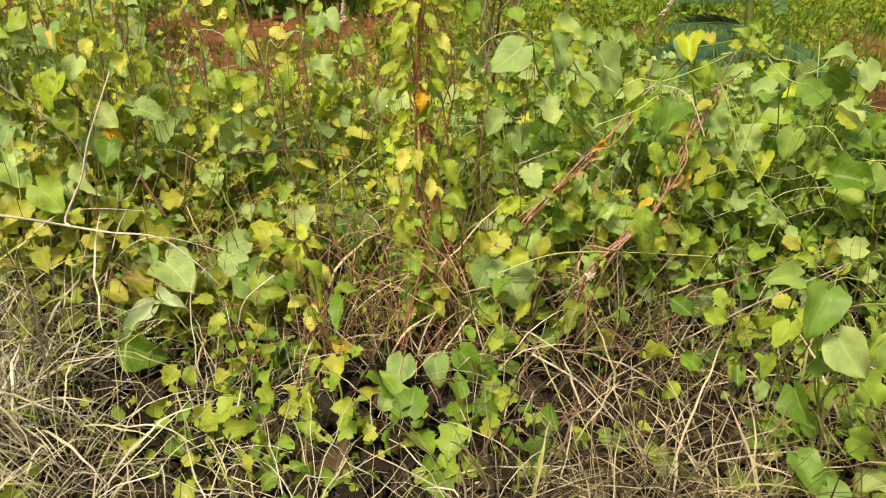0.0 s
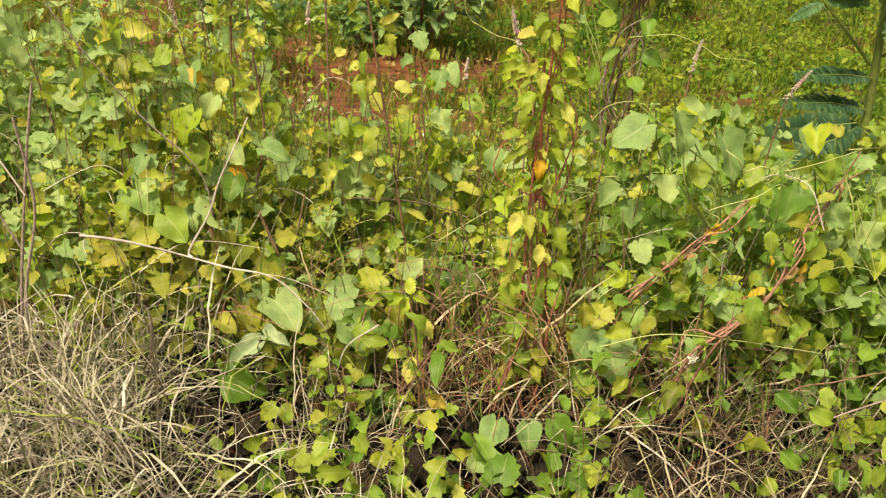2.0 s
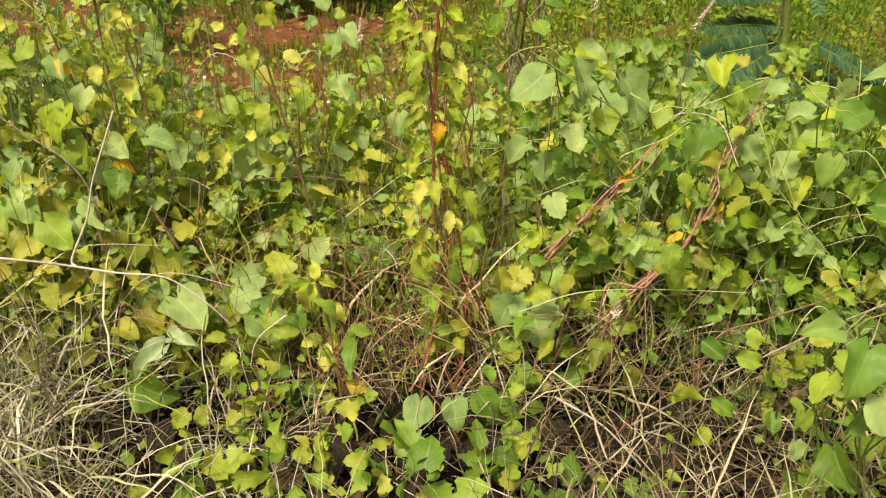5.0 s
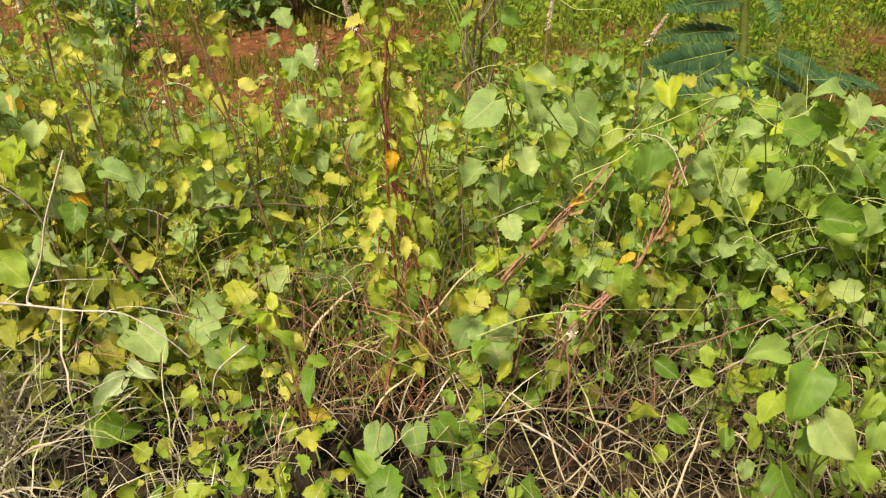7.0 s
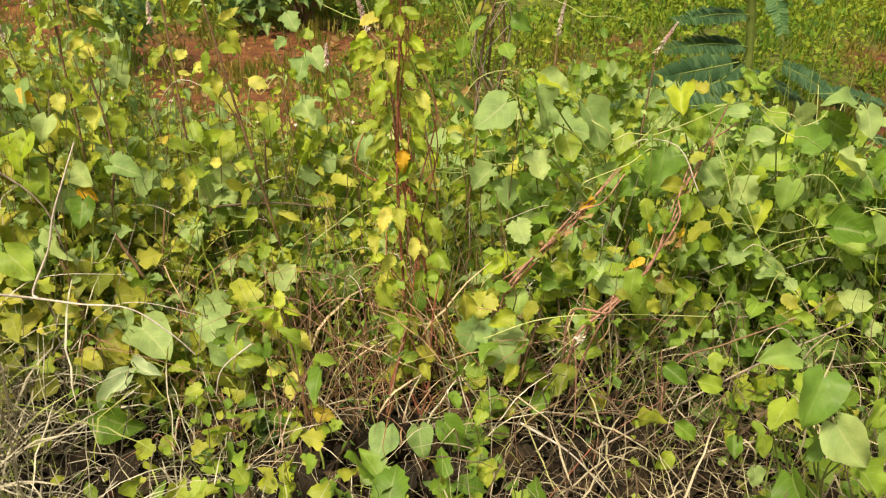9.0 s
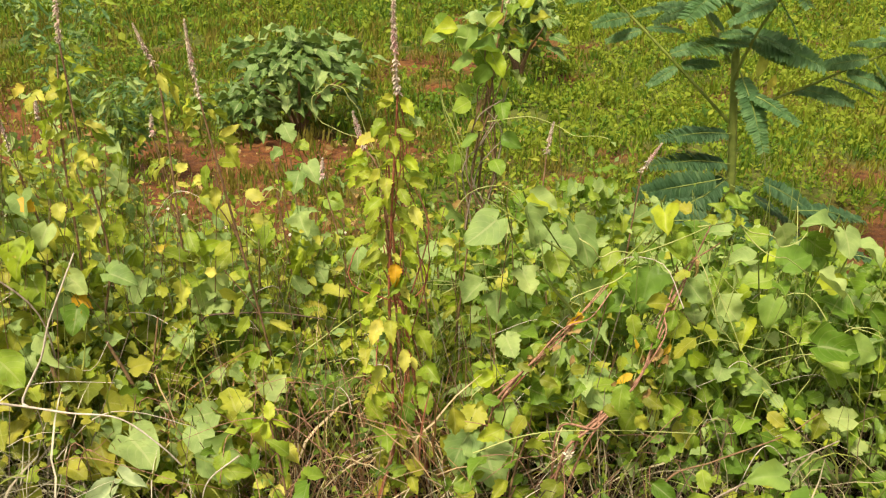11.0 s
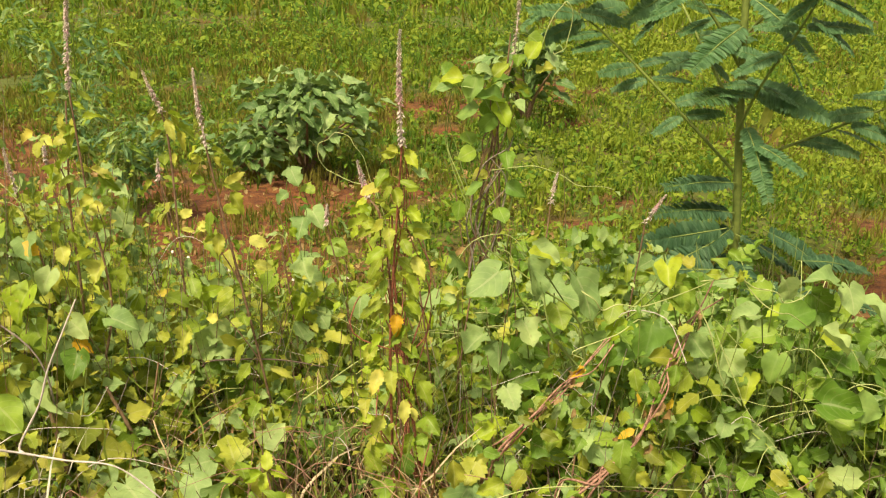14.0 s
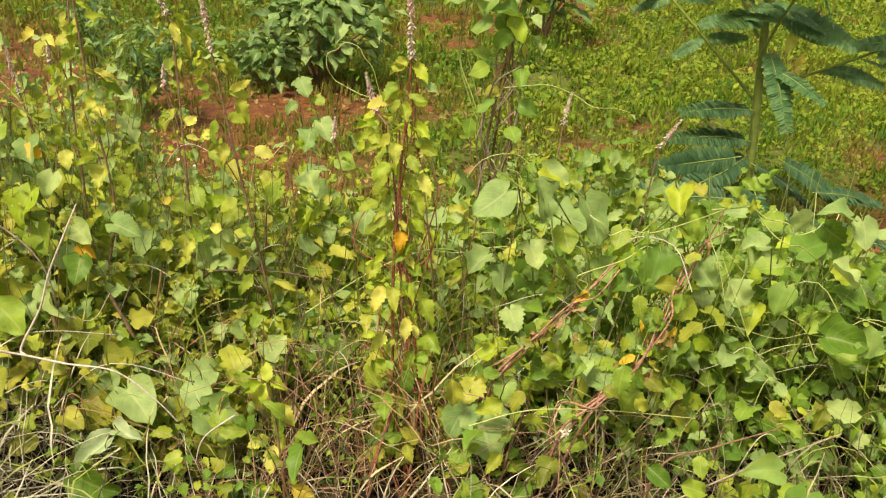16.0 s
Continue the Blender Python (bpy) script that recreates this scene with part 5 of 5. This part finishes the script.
# ---- twigs ----
def twig():
    ob = thing("dead_twig", (-0.63, 1.34, 0.73), "bare grey forked twig lying across the weeds", "twig")
    o = np.array((-0.63, 1.34, 0.73))
    for name, pts, r in (
        ("branch", [(-0.79, 1.245, 0.8), (-0.74, 1.27, 0.785), (-0.69, 1.3, 0.76), (-0.64, 1.335, 0.728), (-0.57, 1.34, 0.712), (-0.49, 1.34, 0.702), (-0.43, 1.34, 0.65), (-0.4, 1.35, 0.6)], 0.0024),
        ("side_branch", [(-0.635, 1.336, 0.726), (-0.642, 1.34, 0.74), (-0.605, 1.35, 0.81), (-0.585, 1.355, 0.87), (-0.56, 1.36, 0.925), (-0.535, 1.38, 0.985)], 0.0022),
        ("side_branch", [(-0.3, 1.35, 0.62), (-0.36, 1.36, 0.56), (-0.38, 1.36, 0.5)], 0.0018),
    ):
        part(name, Soup().tube([np.array(p) - o for p in pts], r, r * 0.5, 7, 6, 0, 0.35).mesh(name, STEM_GREY), ob)


twig()


def bare_stem(name, label, pts, r, mat):
    ob = thing(name, pts[0], label, "twig", "bare stems")
    o = np.array(pts[0])
    part("stem", Soup().tube([np.array(p) - o for p in pts], r, r * 0.55, 6, 6, 0, 0.3).mesh("stem", mat), ob)


bare_stem("bare_stem", "long grey-brown bare stem leaning over weeds", [foot(-0.66, 1.53), (-0.67, 1.53, 0.6), (-0.68, 1.52, 0.8), (-0.79, 1.5, 0.93), (-0.9, 1.45, 1.12), (-0.95, 1.44, 1.25)], 0.002, STEM_OLD)
bare_stem("bare_stem", "thin dark twig lying level among weeds", [(-0.46, 1.76, 0.66), (-0.43, 1.75, 0.68), (-0.3, 1.75, 0.685), (-0.2, 1.75, 0.67)], 0.0025, STEM_BLACK)
bare_stem("bare_stem", "upright grey-brown dead stem", [foot(-0.66, 1.5), (-0.65, 1.5, 0.55), (-0.67, 1.5, 0.75)], 0.006, STEM_BROWN)
bare_stem("bare_stem", "upright grey-brown dead stem", [foot(-0.54, 1.6), (-0.55, 1.6, 0.55), (-0.6, 1.6, 0.7)], 0.005, STEM_BROWN)
bare_stem("bare_stem", "pale dry stem among dry grass", [foot(-1.0, 1.3), (-0.97, 1.32, 0.6), (-0.93, 1.34, 0.85), (-0.9, 1.36, 1.02)], 0.0035, STEM_OLD)
bare_stem("bare_stem", "pale dry stem among dry grass", [foot(-0.96, 1.32), (-0.95, 1.3, 0.6), (-0.91, 1.32, 0.8), (-0.92, 1.32, 0.97)], 0.0035, STEM_OLD)
bare_stem("bare_stem", "grey fallen stem in dry grass", [foot(-1.25, 1.0), (-1.0, 1.06, 0.46), (-0.8, 1.08, 0.45), (-0.68, 1.16, 0.42)], 0.007, STEM_OLD)
bare_stem("bare_stem", "grey fallen stem in dry grass", [(-0.95, 1.2, 0.52), (-0.82, 1.14, 0.51), (-0.7, 1.12, 0.46), (-0.6, 1.06, 0.42)], 0.0036, STEM_OLD)
bare_stem("bare_stem", "brown dead stem lying in dry grass", [(0.3, 1.3, 0.42), (0.55, 1.35, 0.55), (0.75, 1.4, 0.62)], 0.002, STEM_OLD)
bare_stem("bare_stem", "curved grey stem in dry grass", [(-0.85, 1.08, 0.5), (-0.76, 1.02, 0.4), (-0.66, 0.99, 0.37), (-0.5, 1.0, 0.4)], 0.0045, STEM_OLD)
bare_stem("bare_stem", "reddish dead stem in dry grass", [(0.12, 1.12, 0.36), (0.2, 1.18, 0.42), (0.28, 1.25, 0.47)], 0.002, STEM_RED)
bare_stem("bare_stem", "bent yellow straw stalk", [(-0.32, 1.1, 0.33), (-0.1, 1.14, 0.4), (0.06, 1.15, 0.41), (0.18, 1.12, 0.33)], 0.0018, TENDRIL)
bare_stem("bare_stem", "long pale straw stalk", [(-0.62, 1.12, 0.33), (-0.45, 1.13, 0.4), (-0.28, 1.15, 0.46)], 0.0016, STEM_GREY)
bare_stem("bare_stem", "long pale straw stalk", [(0.16, 1.28, 0.5), (0.24, 1.24, 0.47), (0.3, 1.2, 0.42)], 0.0022, STEM_GREY)

bare_stem("bare_stem", "thin branching dead stem", [(-0.95, 1.33, 0.7), (-1.02, 1.33, 0.85), (-1.07, 1.34, 0.98)], 0.0022, STEM_OLD)
bare_stem("bare_stem", "thin dead stem leaning on green weeds", [(-0.93, 1.33, 0.82), (-1.0, 1.34, 0.92), (-1.1, 1.36, 1.0)], 0.0018, STEM_GREY)


def fluff():
    """A small white tuft of plant down caught on a stem."""
    r = np.random.default_rng(12)
    soup = Soup()
    bit = blade("ovate", 2, 2, 0.2, 0.2, 0.0, 4)
    for _ in range(60):
        d = unit(r.standard_normal(3))
        soup.add(bit, frame_of(d * 0.003, r.standard_normal(3), d, 0.009 * r.uniform(0.6, 1.2)))
    ob = thing("seed_fluff", (0.27, 1.385, 0.6), "small white tuft of plant down on a stem", "fluff")
    part("tuft", soup.mesh("tuft", WHITE), ob)


fluff()

leafy("seedling", "bright yellow-green seedling standing over dry grass", "weed", foot(-0.22, 1.34), (
    (-0.249, 1.38, 0.690, 0.043, 170), (-0.271, 1.38, 0.659, 0.044, -70), (-0.231, 1.38, 0.670, 0.039, 70), (-0.255, 1.38, 0.652, 0.042, -20), (-0.217, 1.37, 0.615, 0.053, 40),
    (-0.229, 1.37, 0.596, 0.058, 10), (-0.262, 1.36, 0.559, 0.049, -60), (-0.240, 1.35, 0.534, 0.063, 10), (-0.188, 1.34, 0.471, 0.055, 60), (-0.239, 1.33, 0.443, 0.050, -10),
    (-0.220, 1.33, 0.431, 0.046, 30),
), (BRIGHT, BRIGHT, BRIGHT, BRIGHT, LIME, LIME, YELLOW, YELLOW, YELLOW, LIME, OLIVE,), "toothed", group="young shoots", r=0.0016, wide=0.8, stem_mat=STEM_BROWN)
leafy("seedling", "low bright green seedling in dry grass", "weed", foot(-0.25, 1.22), (
    (-0.269, 1.22, 0.418, 0.049, -70), (-0.238, 1.22, 0.439, 0.040, 175), (-0.210, 1.22, 0.409, 0.052, 80), (-0.224, 1.21, 0.372, 0.041, 50), (-0.261, 1.21, 0.388, 0.045, -20),
    (-0.237, 1.21, 0.405, 0.040, 10), (-0.314, 1.20, 0.387, 0.040, -50),
), (BRIGHT, BRIGHT, BRIGHT, BRIGHT, BRIGHT, LIME, LIME,), "ovate", group="young shoots", r=0.0013, wide=1.15)
leafy("seedling", "small yellow-green leaves on thin stems in dry grass", "weed", foot(-0.43, 1.27), (
    (-0.468, 1.32, 0.421, 0.054, 5), (-0.405, 1.30, 0.414, 0.054, 80), (-0.444, 1.14, 0.419, 0.079, 30), (-0.334, 1.14, 0.397, 0.060, 60), (-0.340, 1.12, 0.351, 0.054, 0),
    (-0.243, 1.16, 0.372, 0.066, 10),
), (LIME, BRIGHT, GREEN, BRIGHT, LIME, LIME,), "ovate", group="young shoots", r=0.0012, wide=1.1)
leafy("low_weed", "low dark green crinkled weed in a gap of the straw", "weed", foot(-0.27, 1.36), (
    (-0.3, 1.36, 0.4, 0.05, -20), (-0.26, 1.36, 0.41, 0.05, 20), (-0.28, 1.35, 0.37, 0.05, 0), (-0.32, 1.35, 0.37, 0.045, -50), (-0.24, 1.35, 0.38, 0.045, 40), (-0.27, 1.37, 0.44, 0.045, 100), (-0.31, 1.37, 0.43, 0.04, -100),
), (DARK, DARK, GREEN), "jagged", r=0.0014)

# long runners that cross the weeds
bare_stem("vine_runner", "thin green runner crossing the weeds", [(-0.24, 1.7, 0.62), (-0.1, 1.72, 0.72), (0.02, 1.75, 0.76), (0.12, 1.76, 0.74)], 0.0014, TENDRIL)
bare_stem("vine_runner", "thin green runner crossing the weeds", [(0.1, 1.36, 0.62), (0.2, 1.36, 0.66), (0.34, 1.4, 0.64), (0.5, 1.42, 0.62)], 0.0013, TENDRIL)
bare_stem("vine_runner", "thin green runner crossing the creepers", [(0.5, 1.55, 0.715), (0.57, 1.57, 0.727), (0.66, 1.55, 0.716), (0.74, 1.57, 0.722), (0.82, 1.56, 0.708)], 0.0008, TENDRIL)
bare_stem("vine_runner", "thin green runner crossing the creepers", [(0.55, 1.6, 0.85), (0.59, 1.56, 0.76), (0.62, 1.55, 0.7), (0.68, 1.53, 0.63), (0.72, 1.5, 0.57), (0.8, 1.5, 0.5)], 0.0008, TENDRIL)


def tangle(count, x0, x1, y0, y1, r, mat, label):
    """Thin trailing stems that arch from plant to plant."""
    soup = Soup()
    for _ in range(count):
        x, y = RNG.uniform(x0, x1), RNG.uniform(y0, y1)
        z = float(ground_z(x, y)) + float(canopy(x, y)) * RNG.uniform(0.5, 1.1)
        a, span = RNG.uniform(0, 6.283), RNG.uniform(0.08, 0.3)
        d = np.array([np.cos(a), 0.6 * np.sin(a), 0.0])
        p = np.array([x, y, z])
        pts = [p - d * span * 0.5 - np.array([0, 0, RNG.uniform(0.02, 0.14)]), p - d * span * 0.2, p + d * span * 0.15 + 0.015 * RNG.standard_normal(3), p + d * span * 0.5 + np.array([0, 0, RNG.uniform(-0.12, 0.03)])]
        if mat is TENDRIL and RNG.random() < 0.3:
            pts.append(pts[-1] + np.array([0.02, 0, -0.015]))
            pts.append(pts[-1] + np.array([-0.01, 0, -0.02]))
        soup.tube(pts, r * RNG.uniform(0.7, 1.4), r * 0.6, 4, 4)
    stuff("trailing_stems", soup, (mat,), label, "vines")


tangle(170, 0.1, 1.4, 1.45, 2.3, 0.0011, TENDRIL, "thin pale green vines trailing over the creepers")
tangle(90, -1.3, 0.2, 1.45, 2.4, 0.0011, TENDRIL, "thin green vines trailing between the stalks")
tangle(120, -1.4, 0.8, 1.45, 2.0, 0.0009, STEM_GREY, "thin dry stems trailing between the weeds")
tangle(90, -0.6, 0.6, 1.25, 1.6, 0.0009, STEM_SALMON, "thin reddish dead stems low in the weeds")


def uprights(count, x0, x1, y0, y1, r, mat, label):
    """Thin dead stems that stand upright between the leaves."""
    soup = Soup()
    for _ in range(count):
        x, y = RNG.uniform(x0, x1), RNG.uniform(y0, y1)
        root = np.array(foot(x, y))
        tip = root + np.array([0.1 * RNG.standard_normal(), 0.07 * RNG.standard_normal(), max(float(canopy(x, y)), 0.2) * RNG.uniform(0.8, 1.35)])
        soup.tube([root, (root + tip) / 2 + 0.012 * RNG.standard_normal(3), tip], r * RNG.uniform(0.8, 1.5), r * 0.6, 4, 4, 0)
    stuff("dead_stems", soup, (mat,), label, "stems")


uprights(210, -1.1, 0.25, 1.42, 2.1, 0.0013, STEM_BROWN, "thin brown stems standing between the leaves")
uprights(80, -1.2, 0.4, 1.38, 1.9, 0.001, STEM_OLD, "thin pale dry stems standing between the leaves")
uprights(190, -1.2, 1.1, 1.42, 2.0, 0.0011, STEM_GREEN, "thin green stems standing between the leaves")
uprights(24, -0.12, 0.2, 1.4, 1.65, 0.0014, STEM_SALMON, "thin reddish stems standing low in the weeds")


# ---- weeds with tiny white flowers ----
def flower_weed(x, y, tall, seed):
    r = np.random.default_rng(seed)
    at = foot(x, y)
    ob = thing("flowering_weed", at, "small-leaved weed with tiny white flowers", "weed", "white-flowered weeds")
    for k in range(5):
        a = r.uniform(0, 6.283)
        tip = np.array([np.cos(a) * 0.1, np.sin(a) * 0.1, tall * r.uniform(0.7, 1)])
        part("stem", Soup().tube([np.zeros(3), tip * np.array([0.4, 0.4, 0.6]), tip], 0.002, 0.001, 5, 4).mesh("stem", STEM_GREEN), ob)
        for i in range(8):
            add_leaf(ob, "ovate", (GREEN, LIME)[i % 2], tip * r.uniform(0.4, 1) + 0.025 * r.standard_normal(3), 0.032, (0, -0.4, 0.8), r.standard_normal(3), 0.3)
        soup = Soup()
        for i in range(5):
            b = i * 1.2566
            soup.add(blade("round", 3, 2, 0.05, 0.1, 0.0, 1), frame_of((0, 0, 0), (0, -0.5, 0.8), (np.cos(b), np.sin(b), 0.4 * np.sin(b)), 0.005))
        part("flower", soup.mesh("flower", WHITE), ob, frame_of(tip, (0, 0, 1), (0, 1, 0), 1.0))


flower_weed(-0.78, 2.35, 0.5, 1)
flower_weed(-0.6, 2.5, 0.42, 2)
flower_weed(-1.0, 2.3, 0.48, 3)
flower_weed(-0.25, 2.25, 0.42, 4)
flower_weed(0.6, 2.6, 0.35, 5)


# ---- young tree with feathery leaves ----
def frond_mesh(seed, mat):
    """A feather-shaped leaf of length 1 along y with many narrow leaflets."""
    r = np.random.default_rng(seed)
    soup = Soup()
    drop = 0.12 + 0.1 * r.random()
    soup.tube([(0, 0, 0), (0, 0.5, 0.02 - drop * 0.25), (0, 1, -drop)], 0.009, 0.004, 5, 5)
    bit = blade("oblong", 3, 2, 0.15, 0.2, 0.0, 9)
    for i in range(54):
        u = 0.08 + 0.92 * i / 53
        s = 0.17 * (0.55 + 0.45 * math.sin(math.pi * min(u * 1.1, 1.0))) * r.uniform(0.9, 1.1)
        for sgn in (1, -1):
            n = np.array([-sgn * 0.12, 0, 1]) + 0.07 * r.standard_normal(3)
            soup.add(bit, frame_of((0, u, 0.02 * u - drop * u * u), n, (sgn, 0.28 + 0.1 * r.standard_normal(), -0.1 + 0.08 * r.standard_normal()), s, 0.8), 1)
    return soup.mesh("frond", STEM_GREEN, mat)


def young_tree():
    at = foot(1.18, 3.35)
    ob = thing("young_tree", at, "young tree with green trunk and feathery blue-green leaves", "tree")
    o = np.array(at)
    part("trunk", Soup().tube([(0, 0, -0.02), (-0.01, 0, 0.3), (-0.05, 0, 0.7), (-0.09, 0, 1.15), (-0.1, 0.02, 1.75), (-0.12, 0.03, 2.1)], 0.0185, 0.009, 12, 6, 0, 0.06).mesh("trunk", STEM_TREE), ob)
    young = [frond_mesh(70 + i, BLUE) for i in range(4)]
    shaded_kinds = [frond_mesh(80 + i, SHADED_BLUE) for i in range(3)]
    def frond(p, tip, size, n=(0, -0.45, 0.9), parent=ob):
        # Fronds below 0.75 m take the leaflets with painted shade.
        kinds = shaded_kinds if p[2] < 0.75 else young
        part("frond", kinds[int(RNG.integers(len(kinds)))], parent, frame_of(np.array(p) - o, np.array(n) + 0.25 * RNG.standard_normal(3), tip, size))
    limbs = (
        ((1.13, 3.35, 0.66), (0.86, 3.3, 0.92), (0.6, 3.35, 1.16), (0.45, 3.36, 1.26)),
        ((1.12, 3.35, 0.8), (1.15, 3.25, 1.0), (1.22, 3.1, 1.26), (1.26, 3.05, 1.42)),
        ((1.14, 3.35, 0.69), (1.36, 3.3, 0.8), (1.6, 3.2, 0.95), (1.85, 3.15, 1.05)),
        ((1.11, 3.36, 0.88), (1.0, 3.45, 1.08), (0.92, 3.6, 1.26), (0.86, 3.7, 1.4)),
        ((1.1, 3.35, 1.05), (0.95, 3.3, 1.25), (0.75, 3.25, 1.42), (0.62, 3.25, 1.5)),
        ((1.09, 3.35, 1.15), (1.3, 3.4, 1.35), (1.55, 3.45, 1.5), (1.7, 3.45, 1.58)),
        ((1.09, 3.36, 1.35), (1.2, 3.2, 1.6), (1.35, 3.1, 1.8), (1.4, 3.1, 1.9)),
        ((1.08, 3.36, 1.45), (0.9, 3.5, 1.65), (0.75, 3.6, 1.8), (0.7, 3.6, 1.9)),
    )
    for j, pts in enumerate(limbs):
        p = [np.array(q) - o for q in pts]
        limb = part("branch", Soup().tube(p, 0.0065, 0.0028, 7, 6, 0, 0.1).mesh("branch", STEM_TREE), ob)
        path = smooth_path(pts, 6)
        side = unit(np.cross(path[-1] - path[0], (0, 0, 1)))
        for u in (0.3, 0.38, 0.46, 0.54, 0.62, 0.7, 0.78, 0.86, 0.93, 1.0):
            q = path[int(u * (len(path) - 1))]
            for sgn in (1, -1):
                if RNG.random() < (0.22, 0.75)[j > 4]:
                    continue
                frond(q, sgn * (0.4 * side + np.array([0.9, 0.15 * RNG.standard_normal(), 0])) + 0.3 * unit(path[-1] - path[0]) + np.array([0, 0, RNG.uniform(-0.7, 0.15)]), RNG.uniform(0.13, 0.23), (0.2 * RNG.standard_normal(), -0.55, 0.8), limb)
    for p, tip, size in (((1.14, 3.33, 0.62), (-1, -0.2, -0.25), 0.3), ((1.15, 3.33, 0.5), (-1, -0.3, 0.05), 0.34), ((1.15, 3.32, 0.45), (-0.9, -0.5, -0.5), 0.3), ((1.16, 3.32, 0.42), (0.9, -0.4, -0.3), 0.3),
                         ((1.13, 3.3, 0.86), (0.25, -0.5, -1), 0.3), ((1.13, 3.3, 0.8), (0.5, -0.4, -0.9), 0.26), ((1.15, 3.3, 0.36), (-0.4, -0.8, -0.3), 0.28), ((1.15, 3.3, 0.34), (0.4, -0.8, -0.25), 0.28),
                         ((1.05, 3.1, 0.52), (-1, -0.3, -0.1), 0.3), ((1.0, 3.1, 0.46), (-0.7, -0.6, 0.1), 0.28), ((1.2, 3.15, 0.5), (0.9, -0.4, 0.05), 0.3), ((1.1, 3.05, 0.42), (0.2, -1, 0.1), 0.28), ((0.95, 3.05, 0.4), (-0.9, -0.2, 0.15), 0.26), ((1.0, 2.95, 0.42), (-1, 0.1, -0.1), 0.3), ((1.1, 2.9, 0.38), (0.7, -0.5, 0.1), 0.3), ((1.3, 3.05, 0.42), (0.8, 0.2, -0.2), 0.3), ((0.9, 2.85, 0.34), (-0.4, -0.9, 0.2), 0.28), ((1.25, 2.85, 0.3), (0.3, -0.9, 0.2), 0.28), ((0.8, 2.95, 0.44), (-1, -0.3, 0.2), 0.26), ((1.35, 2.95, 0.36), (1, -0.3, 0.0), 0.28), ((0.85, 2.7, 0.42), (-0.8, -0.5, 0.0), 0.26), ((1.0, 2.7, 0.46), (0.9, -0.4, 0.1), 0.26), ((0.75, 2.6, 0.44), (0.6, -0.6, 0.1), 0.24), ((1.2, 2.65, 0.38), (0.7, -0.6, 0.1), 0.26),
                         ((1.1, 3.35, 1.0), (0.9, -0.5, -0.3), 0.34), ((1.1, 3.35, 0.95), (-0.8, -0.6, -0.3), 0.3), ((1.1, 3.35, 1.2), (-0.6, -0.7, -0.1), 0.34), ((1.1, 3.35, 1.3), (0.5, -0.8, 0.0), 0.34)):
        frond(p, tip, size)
    for p, s in (((1.2, 3.28, 0.9), 0.1), ((1.24, 3.27, 0.83), 0.07)):
        add_leaf(ob, "lance", YELLOW, np.array(p) - o, s, (0, -1, 0.2), (-0.3, 0, -1), 0.1, 1.6, "withered_leaf")


young_tree()


# ---- aubergine-like bushes in the field ----
def broad_bush(x, y, wide, tall, leaves, size, seed, label):
    """Stems that fork low and carry broad leaves in flat, overlapping tiers whose tips hang outwards."""
    r = np.random.default_rng(seed)
    at = foot(x, y)
    ob = thing("bush", at, label, "bush", "bushes in the field")
    for k in range(7):
        a = k * 0.9 + r.random()
        tip = np.array([np.cos(a) * wide * 0.38, np.sin(a) * wide * 0.38, tall * r.uniform(0.6, 0.82)])
        part("stem", Soup().tube([np.zeros(3), tip * np.array([0.35, 0.35, 0.55]), tip], 0.014, 0.005, 7, 5).mesh("stem", STEM_BROWN), ob)
    for i in range(leaves):
        a, u = r.uniform(0, 2 * np.pi), r.random() ** 0.6
        tier = 1.0 if r.random() < 0.62 else r.uniform(0.45, 0.85)
        edge = 1 + 0.2 * math.sin(3 * a + seed) + 0.14 * math.sin(5 * a) + 0.1 * r.standard_normal()
        out = np.array([np.cos(a), np.sin(a), 0.0])
        high = tall * tier * (0.94 - 0.24 * u**3 + 0.08 * math.sin(4 * a + 9 * u)) + 0.05 * tall * r.standard_normal()
        pos = out * u * wide * 0.5 * edge * (0.65 + 0.35 * tier) + np.array([0, 0, high])
        n = 0.2 * u * out + np.array([0, -0.12, 1.0]) + 0.2 * r.standard_normal(3)
        add_leaf(ob, "lobed", BRINJAL, pos, size * r.uniform(0.6, 1.4), n, out + np.array([0, 0, 0.15 - 0.3 * u]) + 0.25 * r.standard_normal(3), 0.1, 0.68)
    return ob


broad_bush(-0.86, 5.72, 0.98, 0.6, 270, 0.1, 3, "rounded grey-green bush with broad drooping leaves on red earth")
broad_bush(0.7, 7.4, 0.7, 0.72, 110, 0.13, 4, "smaller dark green bush with broad leaves on red earth")
broad_bush(-1.16, 5.5, 0.5, 0.34, 80, 0.085, 5, "low side bush with grey-green leaves")


# ---- feathery tall weed at the field's edge ----
def feathery(x, y, tall, seed):
    r = np.random.default_rng(seed)
    at = foot(x, y)
    ob = thing("feathery_weed", at, "tall blue-green weed with narrow drooping leaves", "weed", "feathery weeds")
    for k in range(7):
        a = r.uniform(0, 6.283)
        tip = np.array([np.cos(a) * 0.24, np.sin(a) * 0.24, tall * r.uniform(0.65, 1)])
        pts = [np.zeros(3), tip * np.array([0.3, 0.3, 0.6]), tip]
        part("stem", Soup().tube(pts, 0.006, 0.002, 6, 5).mesh("stem", STEM_GREEN), ob)
        path = smooth_path(pts, 8)
        for i in range(38):
            p = path[int(r.integers(5, len(path)))]
            b = r.uniform(0, 6.283)
            out = np.array([np.cos(b), np.sin(b), r.uniform(-0.9, 0.3)])
            add_leaf(ob, "lance", (BLUE, PALE, BLUE, GREEN)[i % 4], p + out * 0.06, r.uniform(0.05, 0.1), (0, -0.4, 0.8), out, 0.2, 0.9)


feathery(-1.86, 4.6, 1.12, 1)
feathery(-1.58, 4.55, 0.62, 2)
